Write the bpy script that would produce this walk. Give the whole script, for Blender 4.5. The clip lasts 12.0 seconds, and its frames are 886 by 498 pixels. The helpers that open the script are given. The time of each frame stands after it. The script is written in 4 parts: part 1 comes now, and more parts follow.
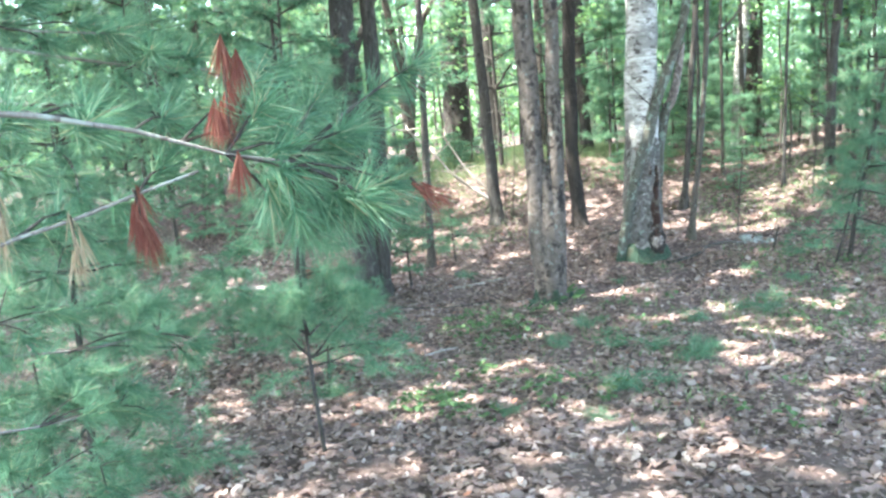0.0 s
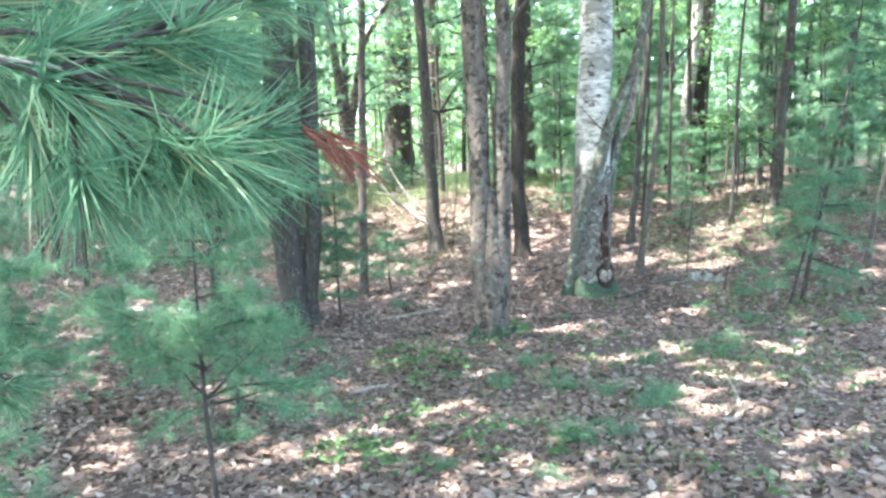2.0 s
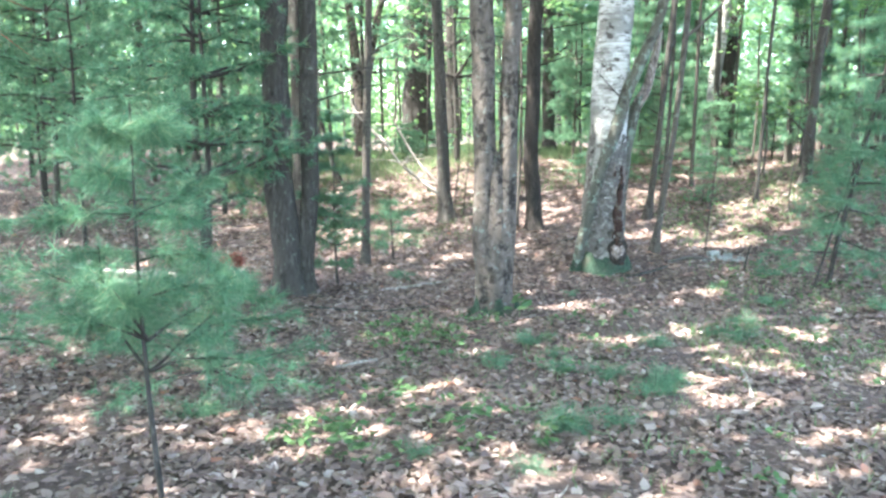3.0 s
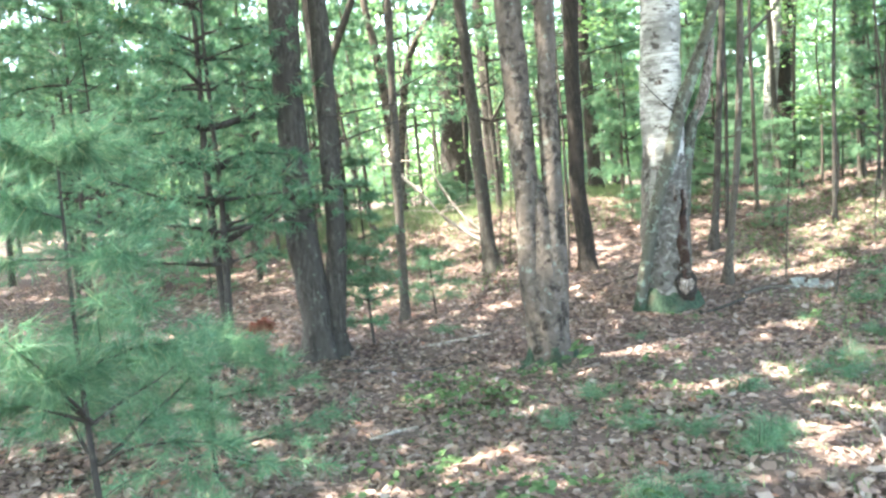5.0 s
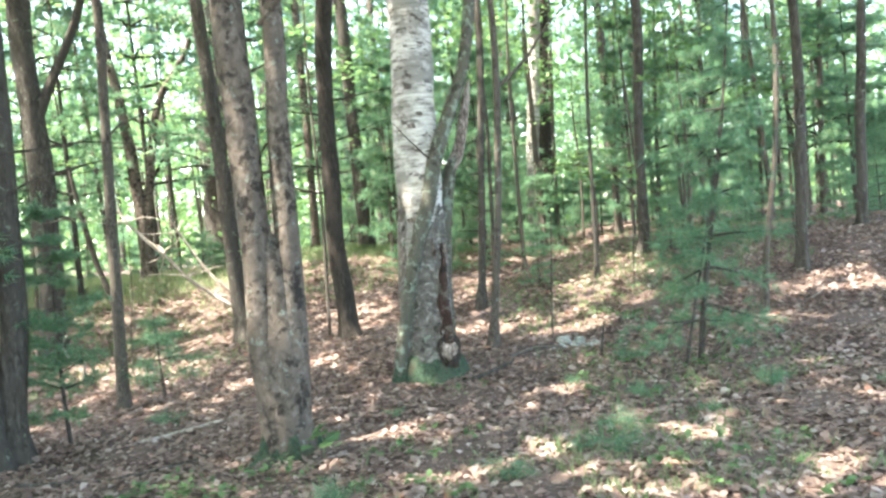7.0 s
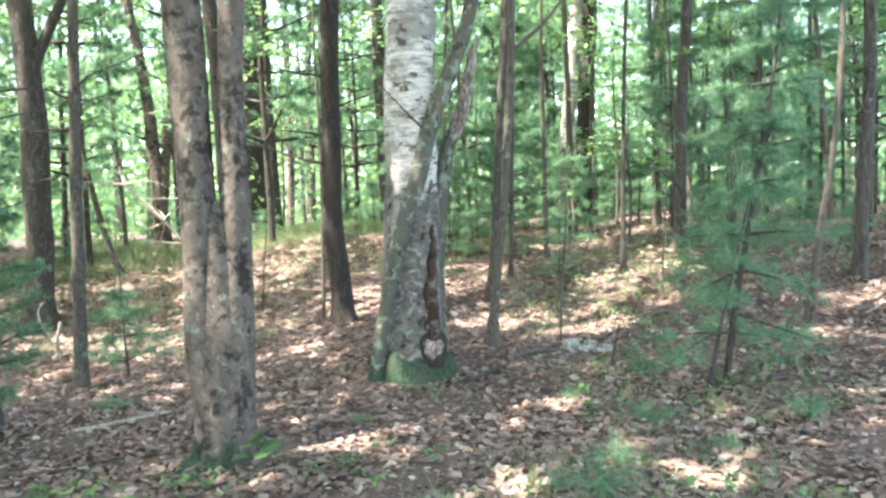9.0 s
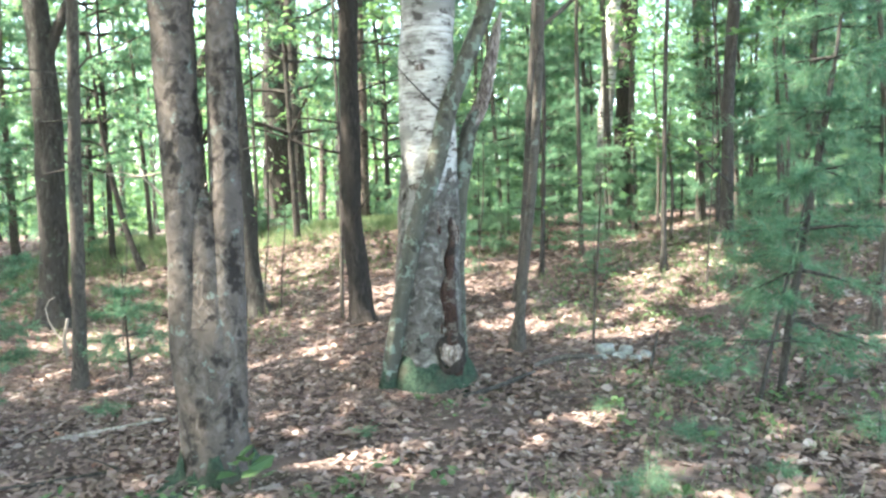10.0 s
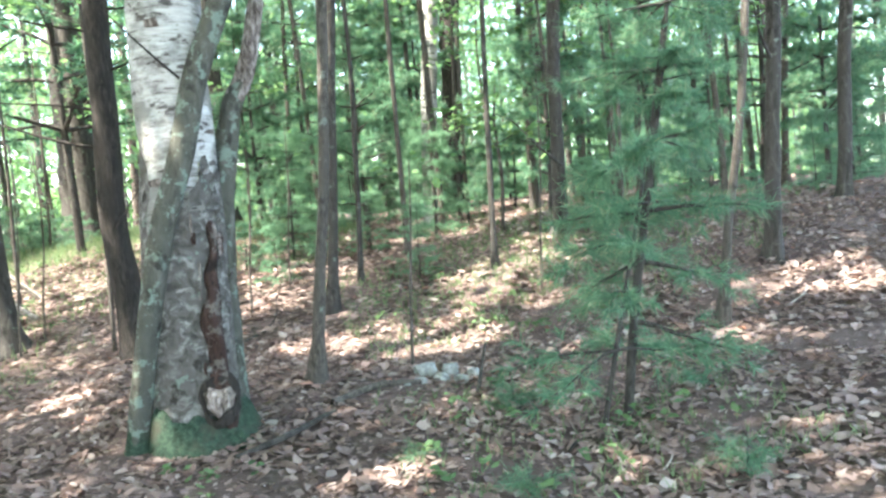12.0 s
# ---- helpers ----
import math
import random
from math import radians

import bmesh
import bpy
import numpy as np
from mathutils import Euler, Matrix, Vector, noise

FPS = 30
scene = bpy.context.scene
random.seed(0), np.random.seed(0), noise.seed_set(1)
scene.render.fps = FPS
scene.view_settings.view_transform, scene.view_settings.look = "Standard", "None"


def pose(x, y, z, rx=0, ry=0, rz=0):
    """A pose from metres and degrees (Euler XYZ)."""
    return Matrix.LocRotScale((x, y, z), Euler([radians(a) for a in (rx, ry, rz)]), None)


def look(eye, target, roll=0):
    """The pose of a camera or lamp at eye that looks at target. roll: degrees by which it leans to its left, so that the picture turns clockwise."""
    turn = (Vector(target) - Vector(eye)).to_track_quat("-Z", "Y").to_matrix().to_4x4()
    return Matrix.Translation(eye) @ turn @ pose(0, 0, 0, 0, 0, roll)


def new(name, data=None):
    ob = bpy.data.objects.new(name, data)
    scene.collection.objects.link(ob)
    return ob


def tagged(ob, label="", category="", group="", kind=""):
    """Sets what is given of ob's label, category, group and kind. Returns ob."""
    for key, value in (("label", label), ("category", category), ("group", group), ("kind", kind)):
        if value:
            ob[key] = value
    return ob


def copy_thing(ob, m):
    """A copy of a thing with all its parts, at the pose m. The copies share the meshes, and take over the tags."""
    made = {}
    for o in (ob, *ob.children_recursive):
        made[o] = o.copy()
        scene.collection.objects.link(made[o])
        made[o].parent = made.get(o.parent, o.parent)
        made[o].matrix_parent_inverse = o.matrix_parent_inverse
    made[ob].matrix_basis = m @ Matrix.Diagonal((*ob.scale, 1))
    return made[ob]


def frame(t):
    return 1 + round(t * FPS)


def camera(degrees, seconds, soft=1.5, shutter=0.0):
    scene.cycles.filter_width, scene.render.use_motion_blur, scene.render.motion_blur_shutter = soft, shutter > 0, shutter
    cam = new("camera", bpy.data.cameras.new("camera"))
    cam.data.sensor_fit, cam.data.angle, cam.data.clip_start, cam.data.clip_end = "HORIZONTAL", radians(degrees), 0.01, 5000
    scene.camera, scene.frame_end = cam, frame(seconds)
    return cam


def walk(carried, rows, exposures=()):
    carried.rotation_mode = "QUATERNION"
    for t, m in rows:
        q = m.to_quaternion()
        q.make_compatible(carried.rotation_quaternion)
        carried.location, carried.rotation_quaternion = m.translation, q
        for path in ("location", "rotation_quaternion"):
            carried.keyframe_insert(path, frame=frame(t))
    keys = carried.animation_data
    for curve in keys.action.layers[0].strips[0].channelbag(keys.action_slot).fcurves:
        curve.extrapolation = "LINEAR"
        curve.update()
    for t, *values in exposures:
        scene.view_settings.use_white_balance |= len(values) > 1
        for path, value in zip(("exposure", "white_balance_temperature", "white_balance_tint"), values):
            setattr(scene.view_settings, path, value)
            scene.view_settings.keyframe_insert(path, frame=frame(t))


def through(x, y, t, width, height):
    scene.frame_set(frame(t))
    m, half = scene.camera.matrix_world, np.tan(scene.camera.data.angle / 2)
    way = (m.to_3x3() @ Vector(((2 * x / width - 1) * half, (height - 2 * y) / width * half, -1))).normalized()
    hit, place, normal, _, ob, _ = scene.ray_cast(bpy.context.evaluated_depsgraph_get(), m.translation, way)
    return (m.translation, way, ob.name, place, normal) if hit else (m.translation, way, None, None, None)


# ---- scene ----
PATH = [
    (0.0, (-0.160, 0.273, 2.009), (-0.332, 2.242, 1.697), -4.49),
    (0.5, (-0.161, 0.337, 2.069), (-0.416, 2.291, 1.729), -2.37),
    (1.0, (-0.353, 0.508, 1.990), (-0.495, 2.485, 1.725), -3.15),
    (1.5, (-0.261, 0.618, 1.980), (-0.455, 2.591, 1.715), -3.00),
    (2.0, (-0.199, 1.006, 1.864), (-0.203, 2.991, 1.619), -1.52),
    (2.5, (-0.203, 1.272, 1.762), (-0.161, 3.255, 1.505), -2.27),
    (3.0, (0.029, 1.448, 1.770), (-0.037, 3.422, 1.456), -0.09),
    (3.5, (0.064, 1.636, 1.756), (-0.016, 3.615, 1.477), -1.50),
    (3.7, (0.110, 1.674, 1.736), (0.012, 3.656, 1.494), -3.91),
    (5.5, (0.069, 2.507, 1.489), (-0.134, 4.491, 1.337), -4.49),
    (6.0, (0.170, 2.672, 1.522), (0.052, 4.663, 1.365), -2.12),
    (6.5, (0.358, 3.073, 1.456), (0.484, 5.069, 1.407), -5.27),
    (7.0, (0.502, 3.349, 1.411), (0.864, 5.316, 1.374), -5.19),
    (7.2, (0.546, 3.432, 1.398), (0.896, 5.398, 1.292), -4.30),
    (8.8, (1.114, 4.033, 1.415), (1.336, 6.018, 1.319), -3.26),
    (9.0, (1.131, 4.141, 1.392), (1.357, 6.127, 1.311), -2.15),
    (9.5, (1.257, 4.431, 1.376), (1.477, 6.417, 1.297), -4.66),
    (10.0, (1.328, 4.664, 1.352), (1.453, 6.659, 1.267), -1.97),
    (10.5, (1.423, 4.936, 1.352), (1.723, 6.911, 1.256), -4.37),
    (11.0, (1.593, 5.231, 1.319), (1.943, 7.199, 1.233), -5.70),
    (11.5, (1.688, 5.521, 1.304), (2.068, 7.482, 1.206), -1.67),
    (12.0, (1.890, 5.760, 1.324), (2.390, 7.693, 1.208), -5.00),
]
cam = camera(60.0, 12.0, soft=2.6)
walk(cam, [(t, look(e, g, r)) for t, e, g, r in PATH],
     exposures=[(0.0, 4.1, 6300, 6), (3.5, 4.22, 6350, 6), (5.5, 4.25, 7150, 6), (7.0, 4.0, 7250, 6), (9.0, 4.0, 7050, 6), (12.0, 4.07, 6700, 5)])

# ---- light ----
SUN_ELEVATION, SUN_AZIMUTH = 64, -105      # degrees; azimuth from +y, towards +x
world = bpy.data.worlds.new("sky")
scene.world = world
world.use_nodes = True
sky = world.node_tree.nodes.new("ShaderNodeTexSky")
sky.sky_type, sky.sun_disc = "NISHITA", False
sky.sun_elevation, sky.sun_rotation = radians(SUN_ELEVATION), radians(SUN_AZIMUTH)
sky.air_density, sky.dust_density, sky.ozone_density = 1.0, 3.0, 1.0
world.node_tree.links.new(sky.outputs[0], world.node_tree.nodes["Background"].inputs[0])
world.node_tree.nodes["Background"].inputs[1].default_value = 0.15
sun = new("sun", bpy.data.lights.new("sun", "SUN"))
sun.data.energy, sun.data.angle, sun.data.color = 2.7, radians(0.55), (1.0, 0.95, 0.88)
az, el = radians(SUN_AZIMUTH), radians(SUN_ELEVATION)
TO_SUN = Vector((math.sin(az) * math.cos(el), math.cos(az) * math.cos(el), math.sin(el)))
sun.matrix_world = look(TO_SUN * 40, (0, 0, 0))


# ---- materials ----
def material(name, build, rough=0.8, bump=0.0, spec=0.3):
    """A principled material; build(nodes helper) returns the colour socket and, if any, the height socket."""
    m = bpy.data.materials.new(name)
    m.use_nodes = True
    tree = m.node_tree
    shader = tree.nodes["Principled BSDF"]
    shader.inputs["Roughness"].default_value = rough
    shader.inputs["Specular IOR Level"].default_value = spec
    colour, height = build(tree)
    tree.links.new(colour, shader.inputs["Base Color"])
    if height is not None:
        b = tree.nodes.new("ShaderNodeBump")
        b.inputs["Strength"].default_value = 1.0
        b.inputs["Distance"].default_value = bump
        tree.links.new(height, b.inputs["Height"])
        tree.links.new(b.outputs[0], shader.inputs["Normal"])
    return m


def coords(tree, scale=(1, 1, 1)):
    c = tree.nodes.new("ShaderNodeTexCoord")
    m = tree.nodes.new("ShaderNodeMapping")
    m.inputs["Scale"].default_value = scale
    tree.links.new(c.outputs["Object"], m.inputs["Vector"])
    return m.outputs[0]


def noise_at(tree, vector, scale, detail=4, rough=0.6, distort=0.0):
    n = tree.nodes.new("ShaderNodeTexNoise")
    n.inputs["Scale"].default_value, n.inputs["Detail"].default_value = scale, detail
    n.inputs["Roughness"].default_value, n.inputs["Distortion"].default_value = rough, distort
    tree.links.new(vector, n.inputs["Vector"])
    return n.outputs["Fac"]


def ramp(tree, value, stops):
    r = tree.nodes.new("ShaderNodeValToRGB")
    e = r.color_ramp.elements
    while len(e) < len(stops):
        e.new(0.5)
    for k, (at, c) in enumerate(stops):
        e[k].position = at
        e[k].color = (*c, 1) if not isinstance(c, (int, float)) else (c, c, c, 1)
    tree.links.new(value, r.inputs[0])
    return r.outputs[0]


def mix(tree, fac, a, b, kind="MIX"):
    m = tree.nodes.new("ShaderNodeMix")
    m.data_type, m.blend_type = "RGBA", kind
    for socket, v in ((m.inputs[0], fac), (m.inputs[6], a), (m.inputs[7], b)):
        if isinstance(v, (int, float)):
            socket.default_value = v
        elif isinstance(v, tuple):
            socket.default_value = (*v, 1)
        else:
            tree.links.new(v, socket)
    return m.outputs[2]


def bark(name, dark, mid, light, lichen, stretch=0.25, fine=34, bump=0.012, lichen_amount=0.62, knot=0.36, knot_size=9):
    """Bark with upright furrows, blotches and lichen."""
    def build(tree):
        v = coords(tree, (1, 1, stretch))
        furrow = noise_at(tree, v, fine, 6, 0.65, 0.6)
        blotch = noise_at(tree, coords(tree, (1, 1, 0.55)), 7, 3, 0.6)
        c = ramp(tree, furrow, [(0.34, dark), (0.52, mid), (0.7, light)])
        c = mix(tree, ramp(tree, blotch, [(0.42, 0.0), (0.6, 0.75)]), c, mid)
        spots = noise_at(tree, coords(tree), 11, 4, 0.7)
        c = mix(tree, ramp(tree, spots, [(lichen_amount, 0.0), (lichen_amount + 0.06, 0.8)]), c, lichen)
        knots = noise_at(tree, coords(tree, (1, 1, 0.85)), knot_size, 3, 0.6)
        c = mix(tree, ramp(tree, knots, [(knot - 0.07, 0.9), (knot, 0.0)]), c, dark)
        return c, furrow
    return material(name, build, 0.9, bump, 0.2)


def birch_bark(tree):
    bands = noise_at(tree, coords(tree, (1, 1, 7)), 5.5, 5, 0.7)
    patches = noise_at(tree, coords(tree, (1, 1, 1.4)), 3.2, 4, 0.65)
    c = ramp(tree, bands, [(0.36, (0.06, 0.05, 0.045)), (0.45, (0.38, 0.36, 0.335)), (0.55, (0.46, 0.445, 0.42)), (0.7, (0.64, 0.62, 0.6))])
    c = mix(tree, ramp(tree, patches, [(0.43, 0.0), (0.53, 0.8)]), c, (0.15, 0.144, 0.13))
    marks = noise_at(tree, coords(tree, (1, 1, 2.2)), 9, 3, 0.6)
    c = mix(tree, ramp(tree, marks, [(0.36, 0.9), (0.42, 0.0)]), c, (0.05, 0.04, 0.035))
    return c, bands


MAPLE = bark("grey_bark", (0.022, 0.018, 0.016), (0.098, 0.081, 0.07), (0.18, 0.154, 0.135), (0.17, 0.2, 0.175), 0.8, 16, 0.03, 0.61, 0.45, 8)
DARK = bark("dark_bark", (0.012, 0.01, 0.009), (0.03, 0.025, 0.022), (0.07, 0.058, 0.05), (0.1, 0.1, 0.085), lichen_amount=0.74)
PINE = bark("pine_bark", (0.018, 0.016, 0.014), (0.05, 0.045, 0.04), (0.105, 0.095, 0.086), (0.14, 0.165, 0.135), 0.3, 30, 0.014)
SAPLING = bark("sapling_bark", (0.03, 0.026, 0.022), (0.075, 0.065, 0.056), (0.14, 0.122, 0.107), (0.16, 0.185, 0.155), 0.3, 60, 0.003)
LICHEN = bark("lichened_bark", (0.03, 0.028, 0.023), (0.08, 0.078, 0.064), (0.145, 0.14, 0.118), (0.18, 0.225, 0.185), 0.55, 18, 0.02, 0.54, 0.42, 8)
LIMB = bark("lichened_limb", (0.06, 0.055, 0.048), (0.17, 0.162, 0.148), (0.28, 0.272, 0.25), (0.26, 0.29, 0.26), 0.3, 50, 0.003, 0.55)
DEAD = bark("dead_wood", (0.11, 0.095, 0.08), (0.27, 0.24, 0.21), (0.42, 0.385, 0.345), (0.5, 0.5, 0.45), 0.2, 40, 0.004)
ROT = bark("rotten_wood", (0.012, 0.008, 0.007), (0.042, 0.024, 0.02), (0.095, 0.057, 0.044), (0.12, 0.105, 0.093), 0.3, 24, 0.02, 0.56, 0.44, 14)
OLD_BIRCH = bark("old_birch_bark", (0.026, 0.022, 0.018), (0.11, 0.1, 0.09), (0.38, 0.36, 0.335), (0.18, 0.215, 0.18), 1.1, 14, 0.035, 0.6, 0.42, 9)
BIRCH = material("birch_bark", birch_bark, 0.75, 0.006, 0.25)


def moss_look(tree):
    n = noise_at(tree, coords(tree), 40, 5, 0.7)
    big = noise_at(tree, coords(tree), 7, 3)
    c = ramp(tree, n, [(0.3, (0.02, 0.03, 0.021)), (0.55, (0.042, 0.07, 0.048)), (0.75, (0.085, 0.12, 0.082))])
    return mix(tree, ramp(tree, big, [(0.5, 0.0), (0.65, 0.7)]), c, (0.07, 0.066, 0.05)), n


MOSS = material("moss", moss_look, 0.95, 0.025, 0.1)


def pale_wood(tree):
    n = noise_at(tree, coords(tree, (1, 1, 0.4)), 40, 5)
    return ramp(tree, n, [(0.36, (0.05, 0.036, 0.03)), (0.5, (0.16, 0.13, 0.115)), (0.66, (0.34, 0.295, 0.27))]), n


PALE = material("pale_rotten_wood", pale_wood, 0.9, 0.004)


def stone_look(tree):
    n = noise_at(tree, coords(tree), 18, 6, 0.7)
    m = noise_at(tree, coords(tree), 5, 3)
    c = ramp(tree, n, [(0.3, (0.1, 0.1, 0.09)), (0.55, (0.25, 0.262, 0.25)), (0.75, (0.4, 0.41, 0.395))])
    return mix(tree, ramp(tree, m, [(0.55, 0.0), (0.68, 0.8)]), c, (0.2, 0.19, 0.15)), n


STONE = material("pale_stone", stone_look, 0.85, 0.006)


def soil_look(tree):
    n = noise_at(tree, coords(tree), 22, 8, 0.75)
    m = noise_at(tree, coords(tree), 0.9, 4, 0.6)
    g = noise_at(tree, coords(tree), 130, 3, 0.7)
    c = ramp(tree, n, [(0.3, (0.055, 0.04, 0.035)), (0.48, (0.1, 0.073, 0.066)), (0.62, (0.135, 0.101, 0.092)), (0.75, (0.19, 0.15, 0.138))])
    c = mix(tree, ramp(tree, m, [(0.56, 0.0), (0.7, 0.4)]), c, (0.09, 0.1, 0.06))
    return mix(tree, ramp(tree, g, [(0.35, 0.5), (0.5, 0.0)]), c, (0.05, 0.038, 0.03)), n


SOIL = material("forest_floor", soil_look, 0.95, 0.02, 0.1)


def leafy(name, stops, through=0.35, rough=0.6, gloss=0.0):
    """Thin leaves or needles: each takes its own colour out of the ramp, and lets light through."""
    m = bpy.data.materials.new(name)
    m.use_nodes = True
    tree = m.node_tree
    shader, out = tree.nodes["Principled BSDF"], tree.nodes["Material Output"]
    shader.inputs["Roughness"].default_value = rough
    shader.inputs["Specular IOR Level"].default_value = 0.25 + gloss
    geo = tree.nodes.new("ShaderNodeNewGeometry")
    c = ramp(tree, geo.outputs["Random Per Island"], stops)
    patch = noise_at(tree, coords(tree), 1.6, 3)
    c = mix(tree, 0.55, c, ramp(tree, patch, [(0.3, 0.55), (0.7, 1.0)]), "MULTIPLY")
    tree.links.new(c, shader.inputs["Base Color"])
    if through:
        t = tree.nodes.new("ShaderNodeBsdfTranslucent")
        tree.links.new(c, t.inputs[0])
        s = tree.nodes.new("ShaderNodeMixShader")
        s.inputs[0].default_value = through
        tree.links.new(shader.outputs[0], s.inputs[1])
        tree.links.new(t.outputs[0], s.inputs[2])
        tree.links.new(s.outputs[0], out.inputs[0])
    return m


NEEDLES = leafy("pine_needles", [(0, (0.062, 0.158, 0.092)), (0.4, (0.1, 0.228, 0.13)), (0.78, (0.16, 0.32, 0.185)), (0.94, (0.29, 0.4, 0.24)), (1, (0.36, 0.33, 0.2))], 0.5, 0.5, 0.2)
# Paler, bluer copy of the needle colour: hazy light put into it.
HAZED_NEEDLES = leafy("hazed_pine_needles", [(0, (0.11, 0.22, 0.135)), (0.6, (0.165, 0.31, 0.185)), (1, (0.23, 0.37, 0.21))], 0.55)
DEAD_NEEDLES = leafy("dead_red_needles", [(0, (0.15, 0.045, 0.034)), (0.6, (0.24, 0.078, 0.058)), (1, (0.33, 0.16, 0.11))], 0.3)
TAN_NEEDLES = leafy("dead_tan_needles", [(0, (0.3, 0.22, 0.13)), (1, (0.5, 0.42, 0.3))], 0.3)
GREEN = leafy("broad_leaves", [(0, (0.085, 0.17, 0.065)), (0.5, (0.14, 0.26, 0.1)), (1, (0.22, 0.36, 0.14))], 0.55)
SEEDLING = leafy("seedling_leaves", [(0, (0.05, 0.1, 0.04)), (0.5, (0.09, 0.16, 0.065)), (1, (0.15, 0.23, 0.1))], 0.3)
LITTER = leafy("dry_leaves", [(0, (0.165, 0.115, 0.1)), (0.3, (0.21, 0.15, 0.131)), (0.6, (0.257, 0.187, 0.165)), (0.8, (0.312, 0.236, 0.209)), (0.91, (0.4, 0.328, 0.295)), (0.96, (0.44, 0.375, 0.34)), (1, (0.34, 0.16, 0.11))], 0.3, 0.7)
GRASS = leafy("grass", [(0, (0.1, 0.16, 0.075)), (0.6, (0.18, 0.265, 0.125)), (1, (0.3, 0.34, 0.19))], 0.5)


# ---- mesh helpers ----
rng = np.random.default_rng(7)


def smooth_step(v, a, b):
    v = np.clip((v - a) / (b - a), 0, 1)
    return v * v * (3 - 2 * v)


def ground_at(x, y):
    """The lie of the land: a dip before the maple, rising to the back and to the far bank."""
    return (0.35 * (1 - smooth_step(y, -1, 7)) - 0.2 * np.exp(-((x + 0.9) ** 2 + (y - 7.6) ** 2) / 2.5)
            + 0.3 * smooth_step(y, 8.5, 12.5) * smooth_step(x, -2, 1.5) + 0.55 * smooth_step(0.55 * x + 0.83 * y, 10.2, 14.5)
            + 0.3 * smooth_step(x, 3, 6) + 0.5 * smooth_step(y, 13.5, 18.5) * (1 - 0.7 * smooth_step(x, 0, 5)) + 0.2 * np.exp(-((x + 3) ** 2 + (y - 14.3) ** 2) / 4)
            + 0.1 * np.exp(-((x - 2.2) ** 2 + (y - 10.4) ** 2) / 1.5))


def link(name, V, F, mat, parent=None, label="", smooth=False):
    """One mesh object out of arrays of points and faces."""
    V, F = np.asarray(V, dtype=np.float32), np.asarray(F, dtype=np.int32)
    me = bpy.data.meshes.new(name)
    me.vertices.add(len(V))
    me.vertices.foreach_set("co", V.ravel())
    n, k = F.shape
    me.loops.add(n * k)
    me.loops.foreach_set("vertex_index", F.ravel())
    me.polygons.add(n)
    me.polygons.foreach_set("loop_start", np.arange(n, dtype=np.int32) * k)
    me.polygons.foreach_set("use_smooth", np.full(n, smooth))
    me.update(calc_edges=True)
    me.validate()
    me.materials.append(mat)
    ob = new(name, me)
    if parent is not None:
        ob.parent = parent
    if label:
        ob["label"] = label
    return ob


def thing(name, at, label, category, group="", kind=""):
    e = new(name)
    e.location = at
    return tagged(e, label, category, group, kind)


def spline(points, step):
    """Points (x, y, z, r) made dense along a smooth line."""
    P = np.asarray(points, dtype=float)
    P = np.vstack([2 * P[0] - P[1], P, 2 * P[-1] - P[-2]])
    rows = []
    for k in range(1, len(P) - 2):
        a, b, c, d = P[k - 1:k + 3]
        n = max(1, int(np.linalg.norm((c - b)[:3]) / step))
        for s in np.arange(n) / n:
            rows.append(0.5 * (2 * b + (c - a) * s + (2 * a - 5 * b + 4 * c - d) * s * s + (3 * b - a - 3 * c + d) * s ** 3))
    rows.append(P[-2])
    return np.array(rows)


def tube(points, seg=12, step=0.12, uneven=0.05, flare=0.0, lobes=5, seed=0):
    """A limb along a line with its own thickness, uneven round its girth, flaring at its foot. Returns points and faces."""
    L = spline(points, step)
    n = len(L)
    C, R = L[:, :3], np.maximum(L[:, 3], 0.0015)
    T = np.gradient(C, axis=0)
    T /= np.linalg.norm(T, axis=1)[:, None] + 1e-9
    ref = np.array([1.0, 0, 0]) if abs(T[0] @ np.array([1.0, 0, 0])) < 0.9 else np.array([0, 1.0, 0])
    U = ref - T * (T @ ref)[:, None]
    U /= np.linalg.norm(U, axis=1)[:, None] + 1e-9
    W = np.cross(T, U)
    a = np.arange(seg) / seg * 2 * np.pi
    along = np.concatenate([[0], np.cumsum(np.linalg.norm(np.diff(C, axis=0), axis=1))])
    A, H = np.meshgrid(a, along)
    g = np.random.default_rng(seed + 11)
    ph = g.uniform(0, 6.28, 8)
    bumps = (np.sin(2 * A + 2.1 * H + ph[0]) + np.sin(3 * A - 3.4 * H + ph[1]) + 0.8 * np.sin(A + 5.2 * H + ph[2])
             + 0.7 * np.sin(5 * A + 8 * H + ph[3]) * np.sin(4 * H + ph[4]) + 0.6 * np.sin(13 * H + ph[5]) * np.cos(2 * A + ph[6]))
    k = 1 + uneven * bumps
    if flare:
        foot = np.exp(-H / (flare * 0.35))
        k = k * (1 + foot * (0.55 + 0.45 * np.cos(lobes * A + ph[7]) + 0.2 * np.cos(2 * A + ph[1])))
    V = C[:, None, :] + (R[:, None] * k)[..., None] * (np.cos(A)[..., None] * U[:, None, :] + np.sin(A)[..., None] * W[:, None, :])
    V = V.reshape(-1, 3)
    i, j = np.meshgrid(np.arange(n - 1), np.arange(seg), indexing="ij")
    F = np.stack([i * seg + j, i * seg + (j + 1) % seg, (i + 1) * seg + (j + 1) % seg, (i + 1) * seg + j], -1).reshape(-1, 4)
    cap = len(V)
    V = np.vstack([V, C[-1]])
    j = np.arange(seg)
    top = (n - 1) * seg
    F = np.vstack([F, np.stack([top + j, top + (j + 1) % seg, np.full(seg, cap), np.full(seg, cap)], -1)])
    return V, F


